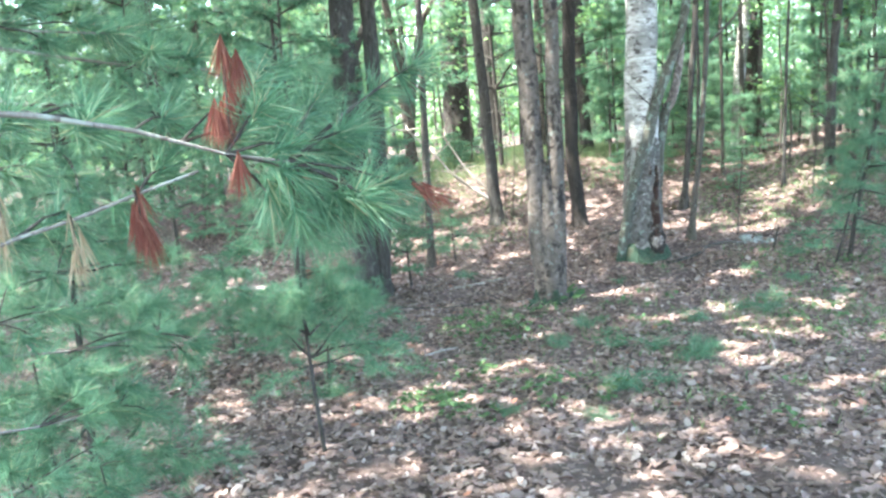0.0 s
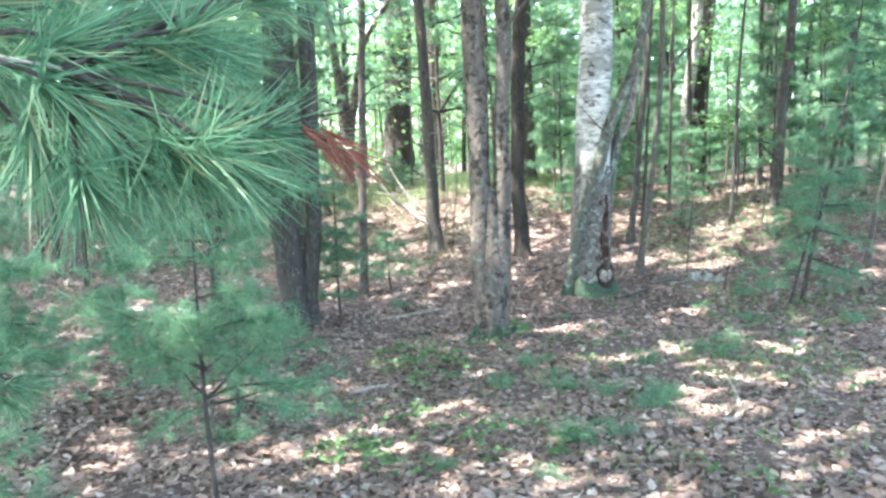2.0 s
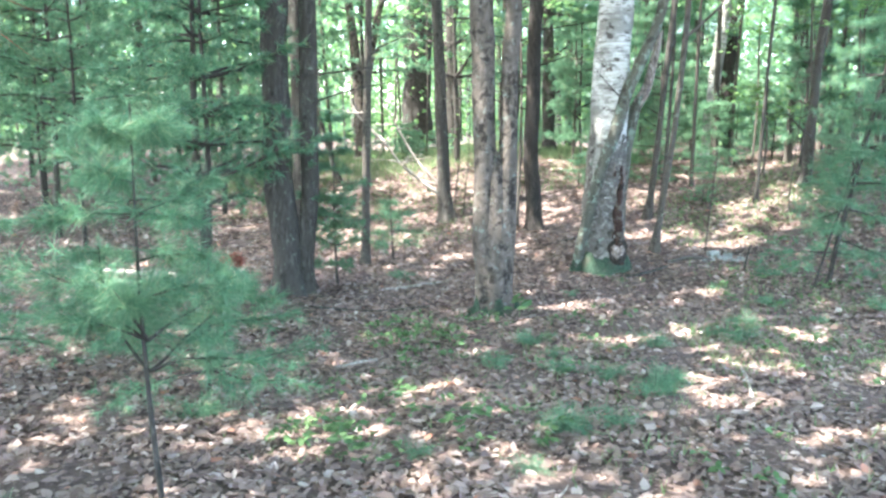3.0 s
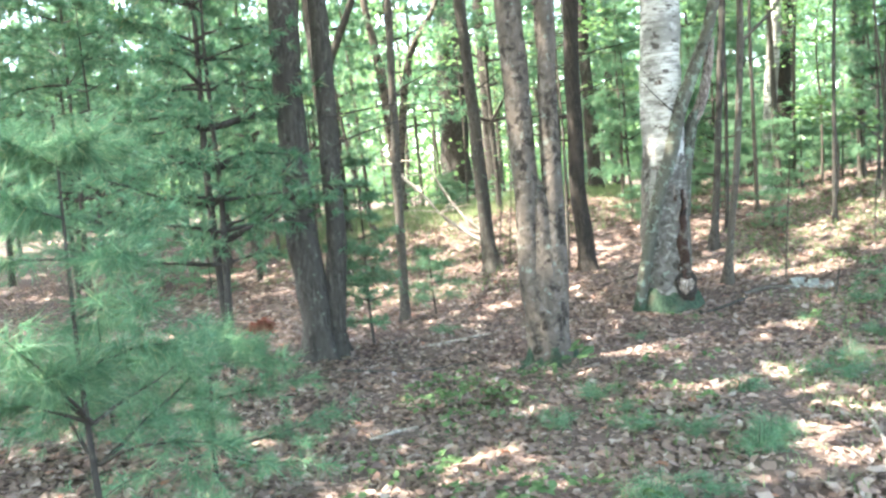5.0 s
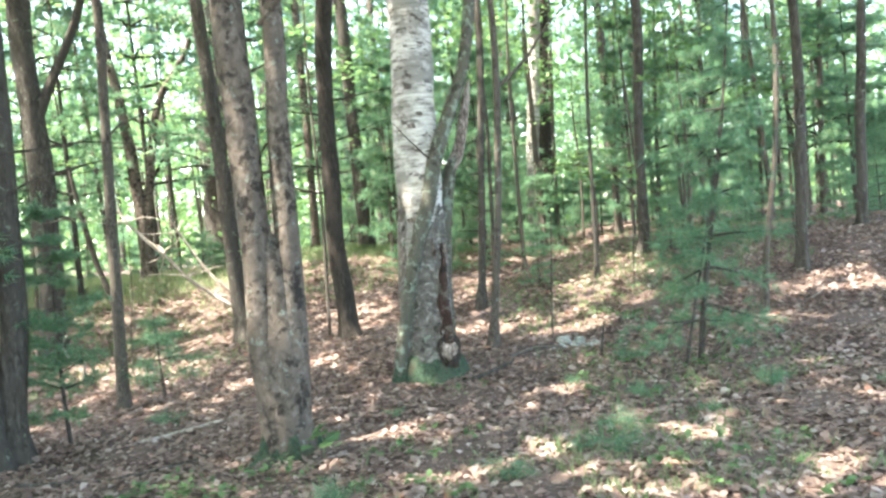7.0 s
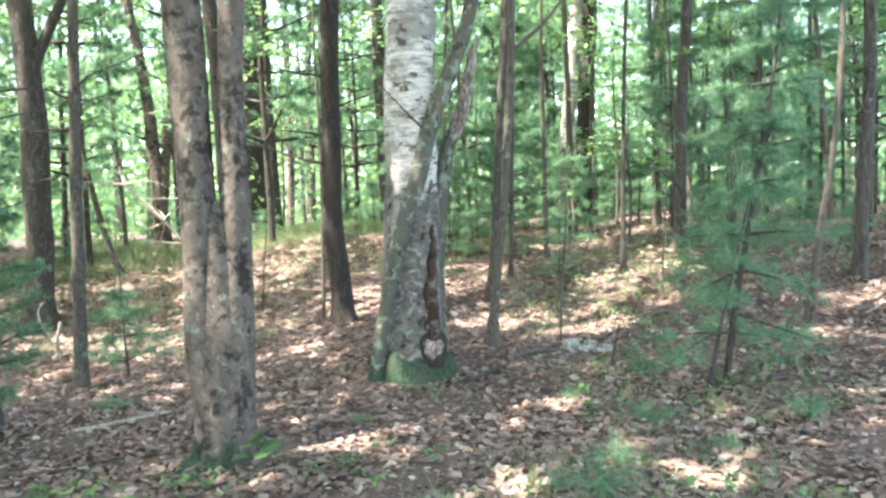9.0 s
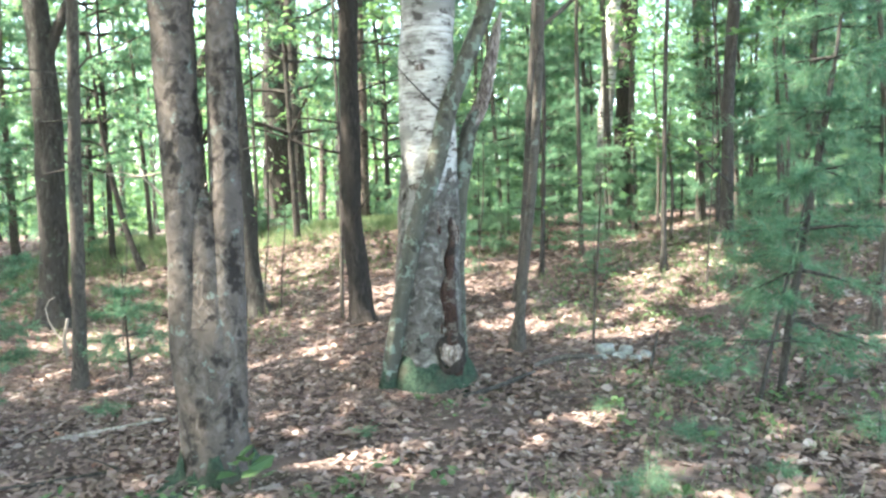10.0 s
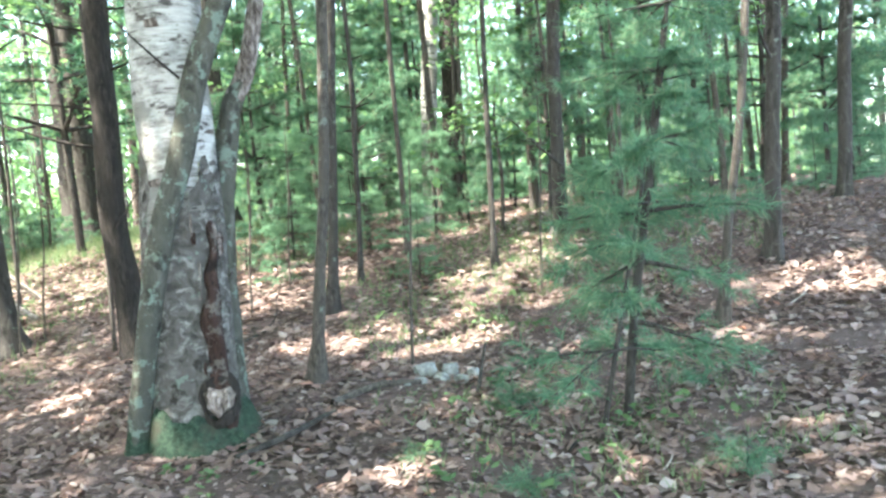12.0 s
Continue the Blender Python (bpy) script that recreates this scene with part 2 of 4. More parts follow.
def joined(pieces):
    """Several (points, faces) as one."""
    V, F, n = [], [], 0
    for v, f in pieces:
        V.append(v)
        F.append(np.asarray(f) + n)
        n += len(v)
    return np.vstack(V), np.vstack(F)


def unit(v):
    return v / (np.linalg.norm(v, axis=-1, keepdims=True) + 1e-9)


def needles(C, D, count, length, width, open_angle=(15, 75), droop=0.25, back=0.07, g=rng):
    """Tufts of needles round the points C, pointing along D: slim single triangles."""
    C, D = np.repeat(np.asarray(C, float), count, 0), np.repeat(unit(np.asarray(D, float)), count, 0)
    n = len(C)
    side = unit(np.cross(D, g.normal(size=(n, 3))))
    a = np.radians(g.uniform(*open_angle, n))[:, None]
    N = unit(D * np.cos(a) + side * np.sin(a) + np.array([0, 0, -1]) * droop * g.uniform(0.2, 1.4, (n, 1)))
    foot = C - D * g.uniform(0, back, (n, 1))
    tip = foot + N * (length * g.uniform(0.7, 1.1, (n, 1)))
    wide = unit(np.cross(N, g.normal(size=(n, 3)))) * width / 2
    V = np.stack([foot - wide, foot + wide, tip], 1).reshape(-1, 3)
    return V, np.arange(n * 3).reshape(-1, 3)


def leaves(C, size, flat=0.6, g=rng):
    """A pointed leaf of two halves folded along its rib at each of the points C."""
    n = len(C)
    up = unit(g.normal(size=(n, 3)) * (1 - flat) + np.array([0, 0, 1.0]) * flat)
    along = unit(np.cross(up, g.normal(size=(n, 3))))
    across = np.cross(up, along)
    s = (np.asarray(size) * g.uniform(0.6, 1.25, n))[:, None]
    w = s * g.uniform(0.22, 0.42, (n, 1))
    fold = g.uniform(-0.3, 0.6, (n, 1))
    foot, tip = C - along * s * 0.5, C + along * s * 0.5 + up * s * g.uniform(-0.15, 0.2, (n, 1))
    edge = up * w * fold
    V = np.stack([foot, C - along * s * 0.15 + across * w + edge, C + along * s * 0.22 + across * w * 0.7 + edge, tip,
                  C + along * s * 0.22 - across * w * 0.7 + edge, C - along * s * 0.15 - across * w + edge], 1).reshape(-1, 3)
    b = np.arange(n)[:, None] * 6
    F = np.stack([b + np.array([0, 1, 2, 3]), b + np.array([0, 3, 4, 5])], 1).reshape(-1, 4)
    return V, F


def clumps(centres, per, spread, g=rng):
    """Points scattered round centres, each clump flattened."""
    C = np.repeat(np.asarray(centres, float), per, 0)
    return C + g.normal(size=C.shape) * np.asarray(spread)


# ---- ground ----
def stretched(lo, hi, mid_lo, mid_hi, step, grow=1.25):
    a = list(np.arange(mid_lo, mid_hi, step))
    d = step
    while a[-1] < hi:
        d *= grow
        a.append(a[-1] + d)
    d = step
    while a[0] > lo:
        d *= grow
        a.insert(0, a[0] - d)
    return np.array(a)


gx, gy = stretched(-900, 900, -7, 9, 0.14), stretched(-900, 900, -1, 18, 0.14)
GX, GY = np.meshgrid(gx, gy)
GZ = ground_at(np.clip(GX, -40, 40), np.clip(GY, -20, 60))
GZ = GZ + 0.012 * (np.sin(GX * 5.1 + np.sin(GY * 3.3)) + np.sin(GY * 6.3 + 2 * np.sin(GX * 2.2)))
nx, ny = len(gx), len(gy)
i, j = np.meshgrid(np.arange(ny - 1), np.arange(nx - 1), indexing="ij")
quads = np.stack([i * nx + j, i * nx + j + 1, (i + 1) * nx + j + 1, (i + 1) * nx + j], -1).reshape(-1, 4)
ground = link("ground", np.stack([GX, GY, GZ], -1).reshape(-1, 3), quads, SOIL, smooth=True)
tagged(ground, "uneven brown forest floor of soil and leaf litter", "ground", kind="structure")


def scatter(n, x0, x1, y0, y1, lift=0.02, g=rng):
    x, y = g.uniform(x0, x1, n), g.uniform(y0, y1, n)
    return np.stack([x, y, ground_at(x, y) + lift * g.uniform(0.2, 1.6, n)], -1)


near = np.vstack([scatter(120000, -5.5, 7.5, 2.2, 12.0, 0.014), scatter(9000, -9.5, -5.5, 6, 17, 0.015)])
far = np.vstack([scatter(20000, -6, 9, 12, 17, 0.015), scatter(9000, -14, 14, 17, 24, 0.02)])
V, F = joined([leaves(near, np.random.default_rng(3).choice([0.04, 0.058, 0.078], len(near)), 0.77), leaves(far, 0.095, 0.84), leaves(scatter(16000, -5.5, 7.5, -4, 2.2), 0.085, 0.77), leaves(scatter(13000, -14, -5.5, -4, 6), 0.09, 0.8), leaves(scatter(13000, 7.5, 15, -4, 12), 0.09, 0.8)])
tagged(link("leaf_litter", V, F, LITTER), "curled dry brown leaves scattered over the forest floor", "leaf litter", kind="stuff")


# ---- trees ----
# Chosen floor spots (x, y, half length, half width) sunlit by cutting leaves.
SUN_FLECKS = [(1.3, 13.25, 0.5, 0.8), (3.35, 11.45, 1.0, 0.5), (1.45, 7.93, 0.42, 0.22), (2.1, 7.1, 0.35, 0.25), (3.0, 6.7, 0.3, 0.2), (2.65, 13.7, 0.7, 0.9), (0.95, 8.75, 0.35, 0.2), (1.6, 6.3, 0.25, 0.22),
              (2.15, 5.7, 0.3, 0.18), (0.3, 11.25, 0.45, 0.3), (6.1, 10.5, 0.5, 0.35), (4.9, 9.7, 0.35, 0.22), (6.1, 16.6, 1.2, 0.8), (4.5, 12.4, 0.8, 0.5), (-2.0, 13.0, 0.5, 0.6), (-0.9, 13.0, 0.35, 0.35),
              (2.35, 9.38, 0.25, 0.15), (0.6, 9.2, 0.2, 0.15), (-0.28, 6.62, 0.2, 0.14), (2.6, 8.0, 0.3, 0.2), (8.1, 13.1, 0.6, 0.35), (0.6, 2.62, 0.32, 0.2), (-0.9, 18.5, 2.2, 1.6), (5.2, 14.7, 1.4, 0.6)]
LEAN = np.array([TO_SUN.x, TO_SUN.y]) / TO_SUN.z


def in_gap(p):
    """Which of the points stand between the sun and one of those spots."""
    foot = p[:, :2] - LEAN * (p[:, 2:] - 0.2)
    fx, fy = foot[:, 0], foot[:, 1]
    foot = foot + 0.17 * np.stack([np.sin(4.1 * fy + 1.7 * fx) + 0.6 * np.sin(9.7 * fx), np.sin(3.7 * fx - 2.0 * fy) + 0.6 * np.sin(8.3 * fy + 3 * fx)], -1)
    gap = np.zeros(len(p), bool)
    for x, y, rx, ry in SUN_FLECKS:
        gap |= ((foot[:, 0] - x) / (rx + 0.04)) ** 2 + ((foot[:, 1] - y) / (ry + 0.04)) ** 2 < 1
    return gap


def lengthen(points, top, g, bend=0.25):
    """The foot of a stem carried on up to its top, thinning and wavering."""
    P = [tuple(p) for p in points]
    a, b = np.array(P[-2]), np.array(P[-1])
    d = (b - a)[:3] / max(0.2, b[2] - a[2]) * 0.5
    z, r = b[2], b[3]
    while z < top:
        z += 1.6
        q = np.array(P[-1])
        f = max(0.0, (top - z) / (top - b[2]))
        P.append((q[0] + d[0] * 1.6 + g.normal() * bend * 0.3, q[1] + d[1] * 1.6 + g.normal() * bend * 0.3, z, max(0.012, r * (0.25 + 0.75 * f))))
    return P


def moved(points, at):
    return [(p[0] - at[0], p[1] - at[1], p[2] - at[2], p[3]) for p in points]


def twig(start, way, length, r, seed, droop=0.1, kink=0.12):
    """The line of a slim crooked branch."""
    g = np.random.default_rng(seed)
    P, p, d = [], np.array(start, float), unit(np.array(way, float))
    n = 5
    for k in range(n + 1):
        P.append((*p, r * (1 - 0.8 * k / n)))
        d = unit(d + g.normal(size=3) * kink + np.array([0, 0, -droop * 0.3]))
        p = p + d * length / n
    return P


def crown(parent, at, top, radius, count, size, seed, mat=GREEN):
    """A leafy crown of loose clumps with gaps, cut away towards SUN_FLECKS."""
    g = np.random.default_rng(seed)
    n = max(4, count // 45)
    a, q = g.uniform(0, 6.28, n), np.sqrt(g.uniform(0, 1, n)) * radius
    c = np.stack([at[0] + q * np.cos(a), at[1] + q * np.sin(a), top + g.uniform(-1, 1, n) * radius * 0.7], -1)
    p = clumps(c, 45, (0.45, 0.45, 0.25), g)
    V, F = leaves(p[~in_gap(p + np.array(parent.location))], size, 0.5, g)
    return link("crown", V, F, mat, parent, "green leafy crown")


def big_tree(name, label, stems, mats, top=11, seed=0, seg=26, flare=0.35, twigs=(), leafy_top=900, part_names=None, uneven=0.045, group="", lone_foot=False):
    """A forest tree: one or more stems out of one root, dead twigs, and a crown above."""
    g = np.random.default_rng(seed)
    at = (stems[0][0][0], stems[0][0][1], float(ground_at(stems[0][0][0], stems[0][0][1])) - 0.04)
    e = thing(name, at, label, "tree", group)
    for k, s in enumerate(stems):
        s = list(s)
        foot = s[0]
        s[0] = (foot[0], foot[1], float(ground_at(foot[0], foot[1])) - 0.06, foot[3]) if k == 0 or foot[2] < at[2] + 0.4 else foot
        P = moved(lengthen(s, top, g), at)
        low = foot[2] < at[2] + 0.4
        V, F = tube(P, seg, 0.09 if seg > 12 else 0.3, uneven, flare if low and (k == 0 or not lone_foot) else 0, 5 + k, seed + k)
        link((part_names or ["trunk", "stem", "limb"])[k], V, F, mats[k % len(mats)], e, smooth=True)
    for k, (p, way, length, r) in enumerate(twigs):
        V, F = tube(twig(np.array(p) - at, way, length, r, seed * 31 + k), 6, 0.1, 0.03)
        link("branch", V, F, mats[0], e, smooth=True)
    if leafy_top:
        q = P[-1]
        crown(e, (q[0], q[1]), top - at[2] - 0.5, min(3.0, 0.22 * top), leafy_top, 0.3 if top > 8 else 0.14, seed + 5)
    return e


maple = big_tree("maple_tree", "twin-stemmed grey maple with blotched flaking bark", [
    [(0.23, 8.97, -0.05, 0.12), (0.22, 8.97, 0.4, 0.12), (0.19, 8.97, 0.79, 0.122), (0.185, 8.96, 1.6, 0.113), (0.165, 8.96, 2.4, 0.11), (0.135, 8.96, 3.2, 0.107)],
    [(0.37, 8.96, -0.04, 0.1), (0.375, 8.96, 0.4, 0.102), (0.39, 8.95, 0.76, 0.1), (0.41, 8.95, 1.57, 0.086), (0.425, 8.95, 2.38, 0.08), (0.445, 8.94, 3.19, 0.078)]],
    [MAPLE], 12, 1, flare=0.0, twigs=[((0.35, 8.9, 3.0), (0.6, -0.3, 0.5), 1.2, 0.02)])
ma = np.array(maple.location)
V, F = tube(moved([(0.3, 8.99, -0.06, 0.19), (0.3, 8.99, 0.2, 0.165), (0.298, 8.99, 0.45, 0.158), (0.292, 8.985, 0.68, 0.155), (0.288, 8.98, 0.95, 0.145), (0.288, 8.97, 1.2, 0.12), (0.29, 8.955, 1.42, 0.085), (0.292, 8.95, 1.55, 0.012)], ma), 36, 0.035, 0.04, 0.05, 5, 14)
link("butt", V, F, MAPLE, maple, "fused foot of the two stems", True)
V, F = tube(moved([(0.3, 8.97, -0.05, 0.225), (0.3, 8.97, 0.03, 0.212), (0.3, 8.97, 0.09, 0.19)], ma), 48, 0.015, 0.04, 0.05, 5, 14)
ga = np.arctan2(V[:, 1], V[:, 0] - 0.07)
V[:, 2] *= 0.7 + 0.3 * np.sin(4 * ga + 0.8) + 0.2 * np.sin(9 * ga + 2) + 0.1 * np.sin(23 * ga)
link("moss", V, F, MOSS, maple, "thin dark moss round the foot", True)

# The old birch: main trunk, a second stem wound round it, and a dead broken one, over a hollow foot.
birch = big_tree("birch_tree", "old white birch with mossy hollow foot and peeling bark", [
    [(1.52, 10.2, 0.11, 0.23), (1.54, 10.2, 0.35, 0.23), (1.545, 10.2, 0.55, 0.22), (1.56, 10.2, 1.02, 0.205), (1.59, 10.2, 1.64, 0.198), (1.6, 10.2, 2.24, 0.2), (1.64, 10.2, 3.5, 0.19)],
    [(1.235, 10.07, 0.11, 0.064), (1.285, 10.05, 0.4, 0.062), (1.345, 10.02, 0.68, 0.062), (1.475, 9.985, 1.25, 0.062), (1.63, 9.985, 1.72, 0.064), (1.73, 10.0, 2.1, 0.066), (1.92, 10.0, 2.55, 0.06), (2.1, 10.0, 3.1, 0.055)]],
    [BIRCH, LICHEN], 12.5, 2, 34, 0.0, [], 900, ["trunk", "second_stem"], 0.03, lone_foot=True)
ba = np.array(birch.location)
dead = [(1.74, 10.27, 0.1, 0.11), (1.75, 10.27, 0.6, 0.085), (1.76, 10.27, 1.04, 0.075), (1.81, 10.27, 1.54, 0.066), (1.9, 10.27, 1.98, 0.058), (1.97, 10.27, 2.1, 0.05), (2.0, 10.27, 2.16, 0.03)]
V, F = tube(moved(dead, ba), 18, 0.05, 0.07, 0, 5, 6)
link("dead_stem", V, F, LICHEN, birch, "pale dead stem broken near its top", True)
V, F = tube(moved([(1.92, 10.267, 2.02, 0.048), (1.98, 10.267, 2.13, 0.05), (2.03, 10.262, 2.28, 0.047), (2.08, 10.262, 2.5, 0.042), (2.12, 10.262, 2.68, 0.036), (2.14, 10.262, 2.76, 0.022), (2.16, 10.262, 2.82, 0.006)], ba), 16, 0.03, 0.09, 0, 5, 7)
link("bare_wood", V, F, PALE, birch, "smooth barkless pale wood", True)
V, F = tube(moved([(1.68, 10.07, 0.2, 0.1), (1.685, 10.055, 0.4, 0.105), (1.69, 10.03, 0.55, 0.066), (1.7, 10.01, 0.68, 0.05), (1.69, 10.008, 0.82, 0.056), (1.715, 10.015, 0.95, 0.034), (1.705, 10.025, 1.06, 0.038), (1.73, 10.05, 1.18, 0.022), (1.72, 10.06, 1.3, 0.02), (1.73, 10.09, 1.4, 0.008)], ba), 20, 0.02, 0.14, 0, 5, 8)
link("rotten_crack", V, F, ROT, birch, "dark red rotten wood in a long crack", True)
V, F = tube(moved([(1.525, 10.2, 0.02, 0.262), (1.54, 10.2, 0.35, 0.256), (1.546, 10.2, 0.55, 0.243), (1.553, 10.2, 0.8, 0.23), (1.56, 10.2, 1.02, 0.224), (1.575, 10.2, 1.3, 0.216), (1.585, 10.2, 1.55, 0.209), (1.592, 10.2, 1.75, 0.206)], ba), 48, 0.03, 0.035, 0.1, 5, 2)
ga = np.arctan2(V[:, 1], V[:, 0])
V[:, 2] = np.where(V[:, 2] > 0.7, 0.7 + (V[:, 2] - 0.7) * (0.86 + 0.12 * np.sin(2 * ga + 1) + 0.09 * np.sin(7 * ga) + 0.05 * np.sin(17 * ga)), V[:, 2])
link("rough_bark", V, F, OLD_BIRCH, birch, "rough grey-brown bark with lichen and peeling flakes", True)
g = np.random.default_rng(21)
for k in range(16):
    a, z = g.uniform(-2.9, 0.1), g.uniform(0.6, 2.6)
    rr = 0.218 if z < 1.5 else 0.204
    w, h = g.uniform(0.02, 0.05), g.uniform(0.02, 0.06)
    p = np.array([1.56 + 0.02 * z + rr * math.cos(a) - ba[0], 10.2 + rr * math.sin(a) - ba[1], z - ba[2]])
    tang, outw = np.array([-math.sin(a), math.cos(a), 0]), np.array([math.cos(a), math.sin(a), 0])
    V = np.array([p - tang * w, p + tang * w, p + tang * w * 0.8 + np.array([0, 0, h]) + outw * 0.012, p - tang * w * 0.9 + np.array([0, 0, h * 0.7]) + outw * 0.02])
    V = np.vstack([V, V - outw * 0.004])
    link("bark_flake", V, np.array([[0, 1, 2, 3], [7, 6, 5, 4], [0, 4, 5, 1], [2, 6, 7, 3]]), BIRCH if k % 3 else PALE, birch)
# curled strips of bark along both lips of the crack
for k in range(15):
    z, s = g.uniform(0.5, 1.45), (-1) ** k
    x = 1.705 + s * g.uniform(0.035, 0.065)
    y = 10.2 - math.sqrt(max(0.01, 0.232 ** 2 - (x - 1.56) ** 2)) - 0.004
    w, h = g.uniform(0.008, 0.022), g.uniform(0.05, 0.14)
    p = np.array([x, y, z]) - ba
    out, away = np.array([0, -g.uniform(0.005, 0.03), 0]), np.array([s * w, 0.3 * w, 0])
    V = np.array([p, p + away, p + away * 1.2 + out * 0.6 + (0, 0, h * 0.5), p + away * 0.7 + (0, 0, h), p - away * 0.2 + out * 0.3 + (0, 0, h * 0.9), p + out + (0, 0, h * 0.45)])
    V = np.vstack([V, V + np.array([0, 0.006, 0])])
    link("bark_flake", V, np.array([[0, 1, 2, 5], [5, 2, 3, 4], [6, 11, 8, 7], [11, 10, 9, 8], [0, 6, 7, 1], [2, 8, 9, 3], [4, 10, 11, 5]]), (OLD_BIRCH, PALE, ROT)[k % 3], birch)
V, F = tube(moved([(1.225, 10.075, 0.0, 0.085), (1.235, 10.07, 0.1, 0.075), (1.25, 10.065, 0.19, 0.069), (1.262, 10.06, 0.28, 0.062)], ba), 18, 0.03, 0.05, 0, 5, 12)
link("moss", V, F, MOSS, birch, "dark moss round the second stem's foot", True)
V, F = tube(twig(np.array([1.66, 9.92, 2.08]) - ba, (-0.55, -0.1, 0.6), 0.5, 0.008, 5, 0.0, 0.1), 6, 0.05, 0.03)
link("branch", V, F, DARK, birch, "thin dark dead twig", True)
# Moss skirt over the roots with a ring of callus round the hollow.
V, F = tube(moved([(1.58, 10.16, -0.02, 0.37), (1.57, 10.165, 0.1, 0.33), (1.56, 10.175, 0.2, 0.3), (1.55, 10.185, 0.3, 0.277), (1.548, 10.19, 0.36, 0.25)], ba), 60, 0.02, 0.035, 0.12, 7, 9)
ga = np.arctan2(V[:, 1], V[:, 0])
V[:, 2] *= 0.86 + 0.16 * np.sin(3 * ga + 2.6) + 0.1 * np.sin(8 * ga) + 0.05 * np.sin(21 * ga)
link("moss", V, F, MOSS, birch, "thick green moss over the roots", True)
ring = []
for k in range(21):
    a = k / 20 * 2 * math.pi
    ring.append((1.69 + 0.088 * math.sin(a), 9.945 + 0.03 * math.cos(a) + 0.012 * abs(math.sin(a)), 0.4 + 0.11 * math.cos(a) + 0.018 * math.sin(3 * a), 0.019 + 0.009 * math.sin(2.3 * a + 1) + 0.004 * math.sin(7 * a)))
V, F = tube(moved(ring, ba), 10, 0.02, 0.3, 0, 5, 10)
link("callus_ring", V, F, DARK, birch, "swollen dark rim round the hollow", True)
bm = bmesh.new()
bmesh.ops.create_icosphere(bm, subdivisions=3, radius=1)
for v in bm.verts:
    n = noise.noise(v.co * 2.3) * 0.3 + noise.noise(v.co * 6) * 0.16
    notch = 0.35 * max(0, v.co.z) * math.exp(-(v.co.x / 0.3) ** 2)
    v.co = Vector((v.co.x * 0.07 * (1 + 0.45 * v.co.z), v.co.y * 0.035, (v.co.z - notch) * 0.088)) * (1 + n)
    v.co += Vector((1.69, 9.94, 0.392)) - Vector(ba)
me = bpy.data.meshes.new("pale_heartwood")
bm.to_mesh(me)
bm.free()
me.materials.append(PALE)
o = new("pale_heartwood", me)
o.parent = birch
o["label"] = "pale heart-shaped patch of crumbling wood"

black = big_tree("black_tree", "slim tree with almost black wet bark", [
    [(0.98, 12.4, 0.3, 0.125), (0.96, 12.4, 0.6, 0.115), (0.94, 12.4, 0.93, 0.108), (0.91, 12.4, 1.35, 0.1), (0.92, 12.4, 2.24, 0.1), (0.97, 12.4, 3.7, 0.098)]],
    [DARK], 11, 3, 20, 0.3, [((0.93, 12.3, 1.35), (0.5, -0.5, 0.9), 0.45, 0.01), ((0.9, 12.4, 2.3), (-0.9, -0.2, 0.25), 0.9, 0.014), ((0.95, 12.4, 2.0), (-1, 0.1, -0.05), 1.3, 0.018),
                             ((0.95, 12.4, 3.1), (0.9, -0.3, 0.1), 1.0, 0.014), ((0.95, 12.4, 2.9), (-0.9, -0.3, 0.3), 0.9, 0.014), ((0.95, 12.4, 2.6), (0.9, -0.2, 0.15), 0.8, 0.012)], 700)
leaner = big_tree("leaning_tree", "thin leaning grey tree with dark foot", [
    [(-0.3, 13.8, 0.33, 0.14), (-0.34, 13.8, 0.6, 0.112), (-0.38, 13.8, 1.12, 0.1), (-0.41, 13.8, 2.05, 0.094), (-0.45, 13.8, 3.0, 0.088), (-0.5, 13.8, 4.0, 0.086)]],
    [PINE], 11, 4, 18, 0.35, [((-0.45, 13.75, 2.9), (0.7, 0, 0.5), 0.9, 0.015), ((-0.42, 13.75, 2.2), (0.9, -0.3, 0.1), 1.1, 0.014), ((-0.41, 13.75, 1.9), (-0.8, -0.3, 0.3), 0.8, 0.012)], 700)
elder = big_tree("sapling_tree", "slender grey-barked young tree", [
    [(-1.3, 11.1, 0.0, 0.068), (-1.27, 11.1, 0.7, 0.055), (-1.25, 11.1, 1.5, 0.05), (-1.22, 11.1, 2.5, 0.047), (-1.18, 11.1, 3.8, 0.045)]],
    [SAPLING], 8, 5, 14, 0.25, [((-1.22, 11.1, 2.6), (0.6, 0.1, 0.7), 0.9, 0.013)], 400)
old_pine = big_tree("old_pine", "dark rough-barked twin-stemmed pine standing among pine boughs", [
    [(-1.92, 9.62, -0.02, 0.17), (-1.92, 9.61, 0.34, 0.155), (-2.0, 9.6, 1.23, 0.148), (-2.0, 9.6, 2.09, 0.145), (-1.975, 9.6, 3.36, 0.142)],
    [(-1.79, 9.68, -0.02, 0.12), (-1.76, 9.68, 0.33, 0.108), (-1.675, 9.66, 1.2, 0.095), (-1.665, 9.66, 2.06, 0.092), (-1.655, 9.66, 3.33, 0.09)]],
    [PINE], 13, 6, 24, 0.4, [((-1.95, 9.45, 1.6), (0.9, -0.5, 0.1), 0.9, 0.014), ((-1.7, 9.55, 2.3), (1, 0.2, 0.15), 1.1, 0.014), ((-1.65, 9.6, 2.0), (0.9, -0.2, 0.4), 1.0, 0.013)], 700, ["trunk", "second_stem"])
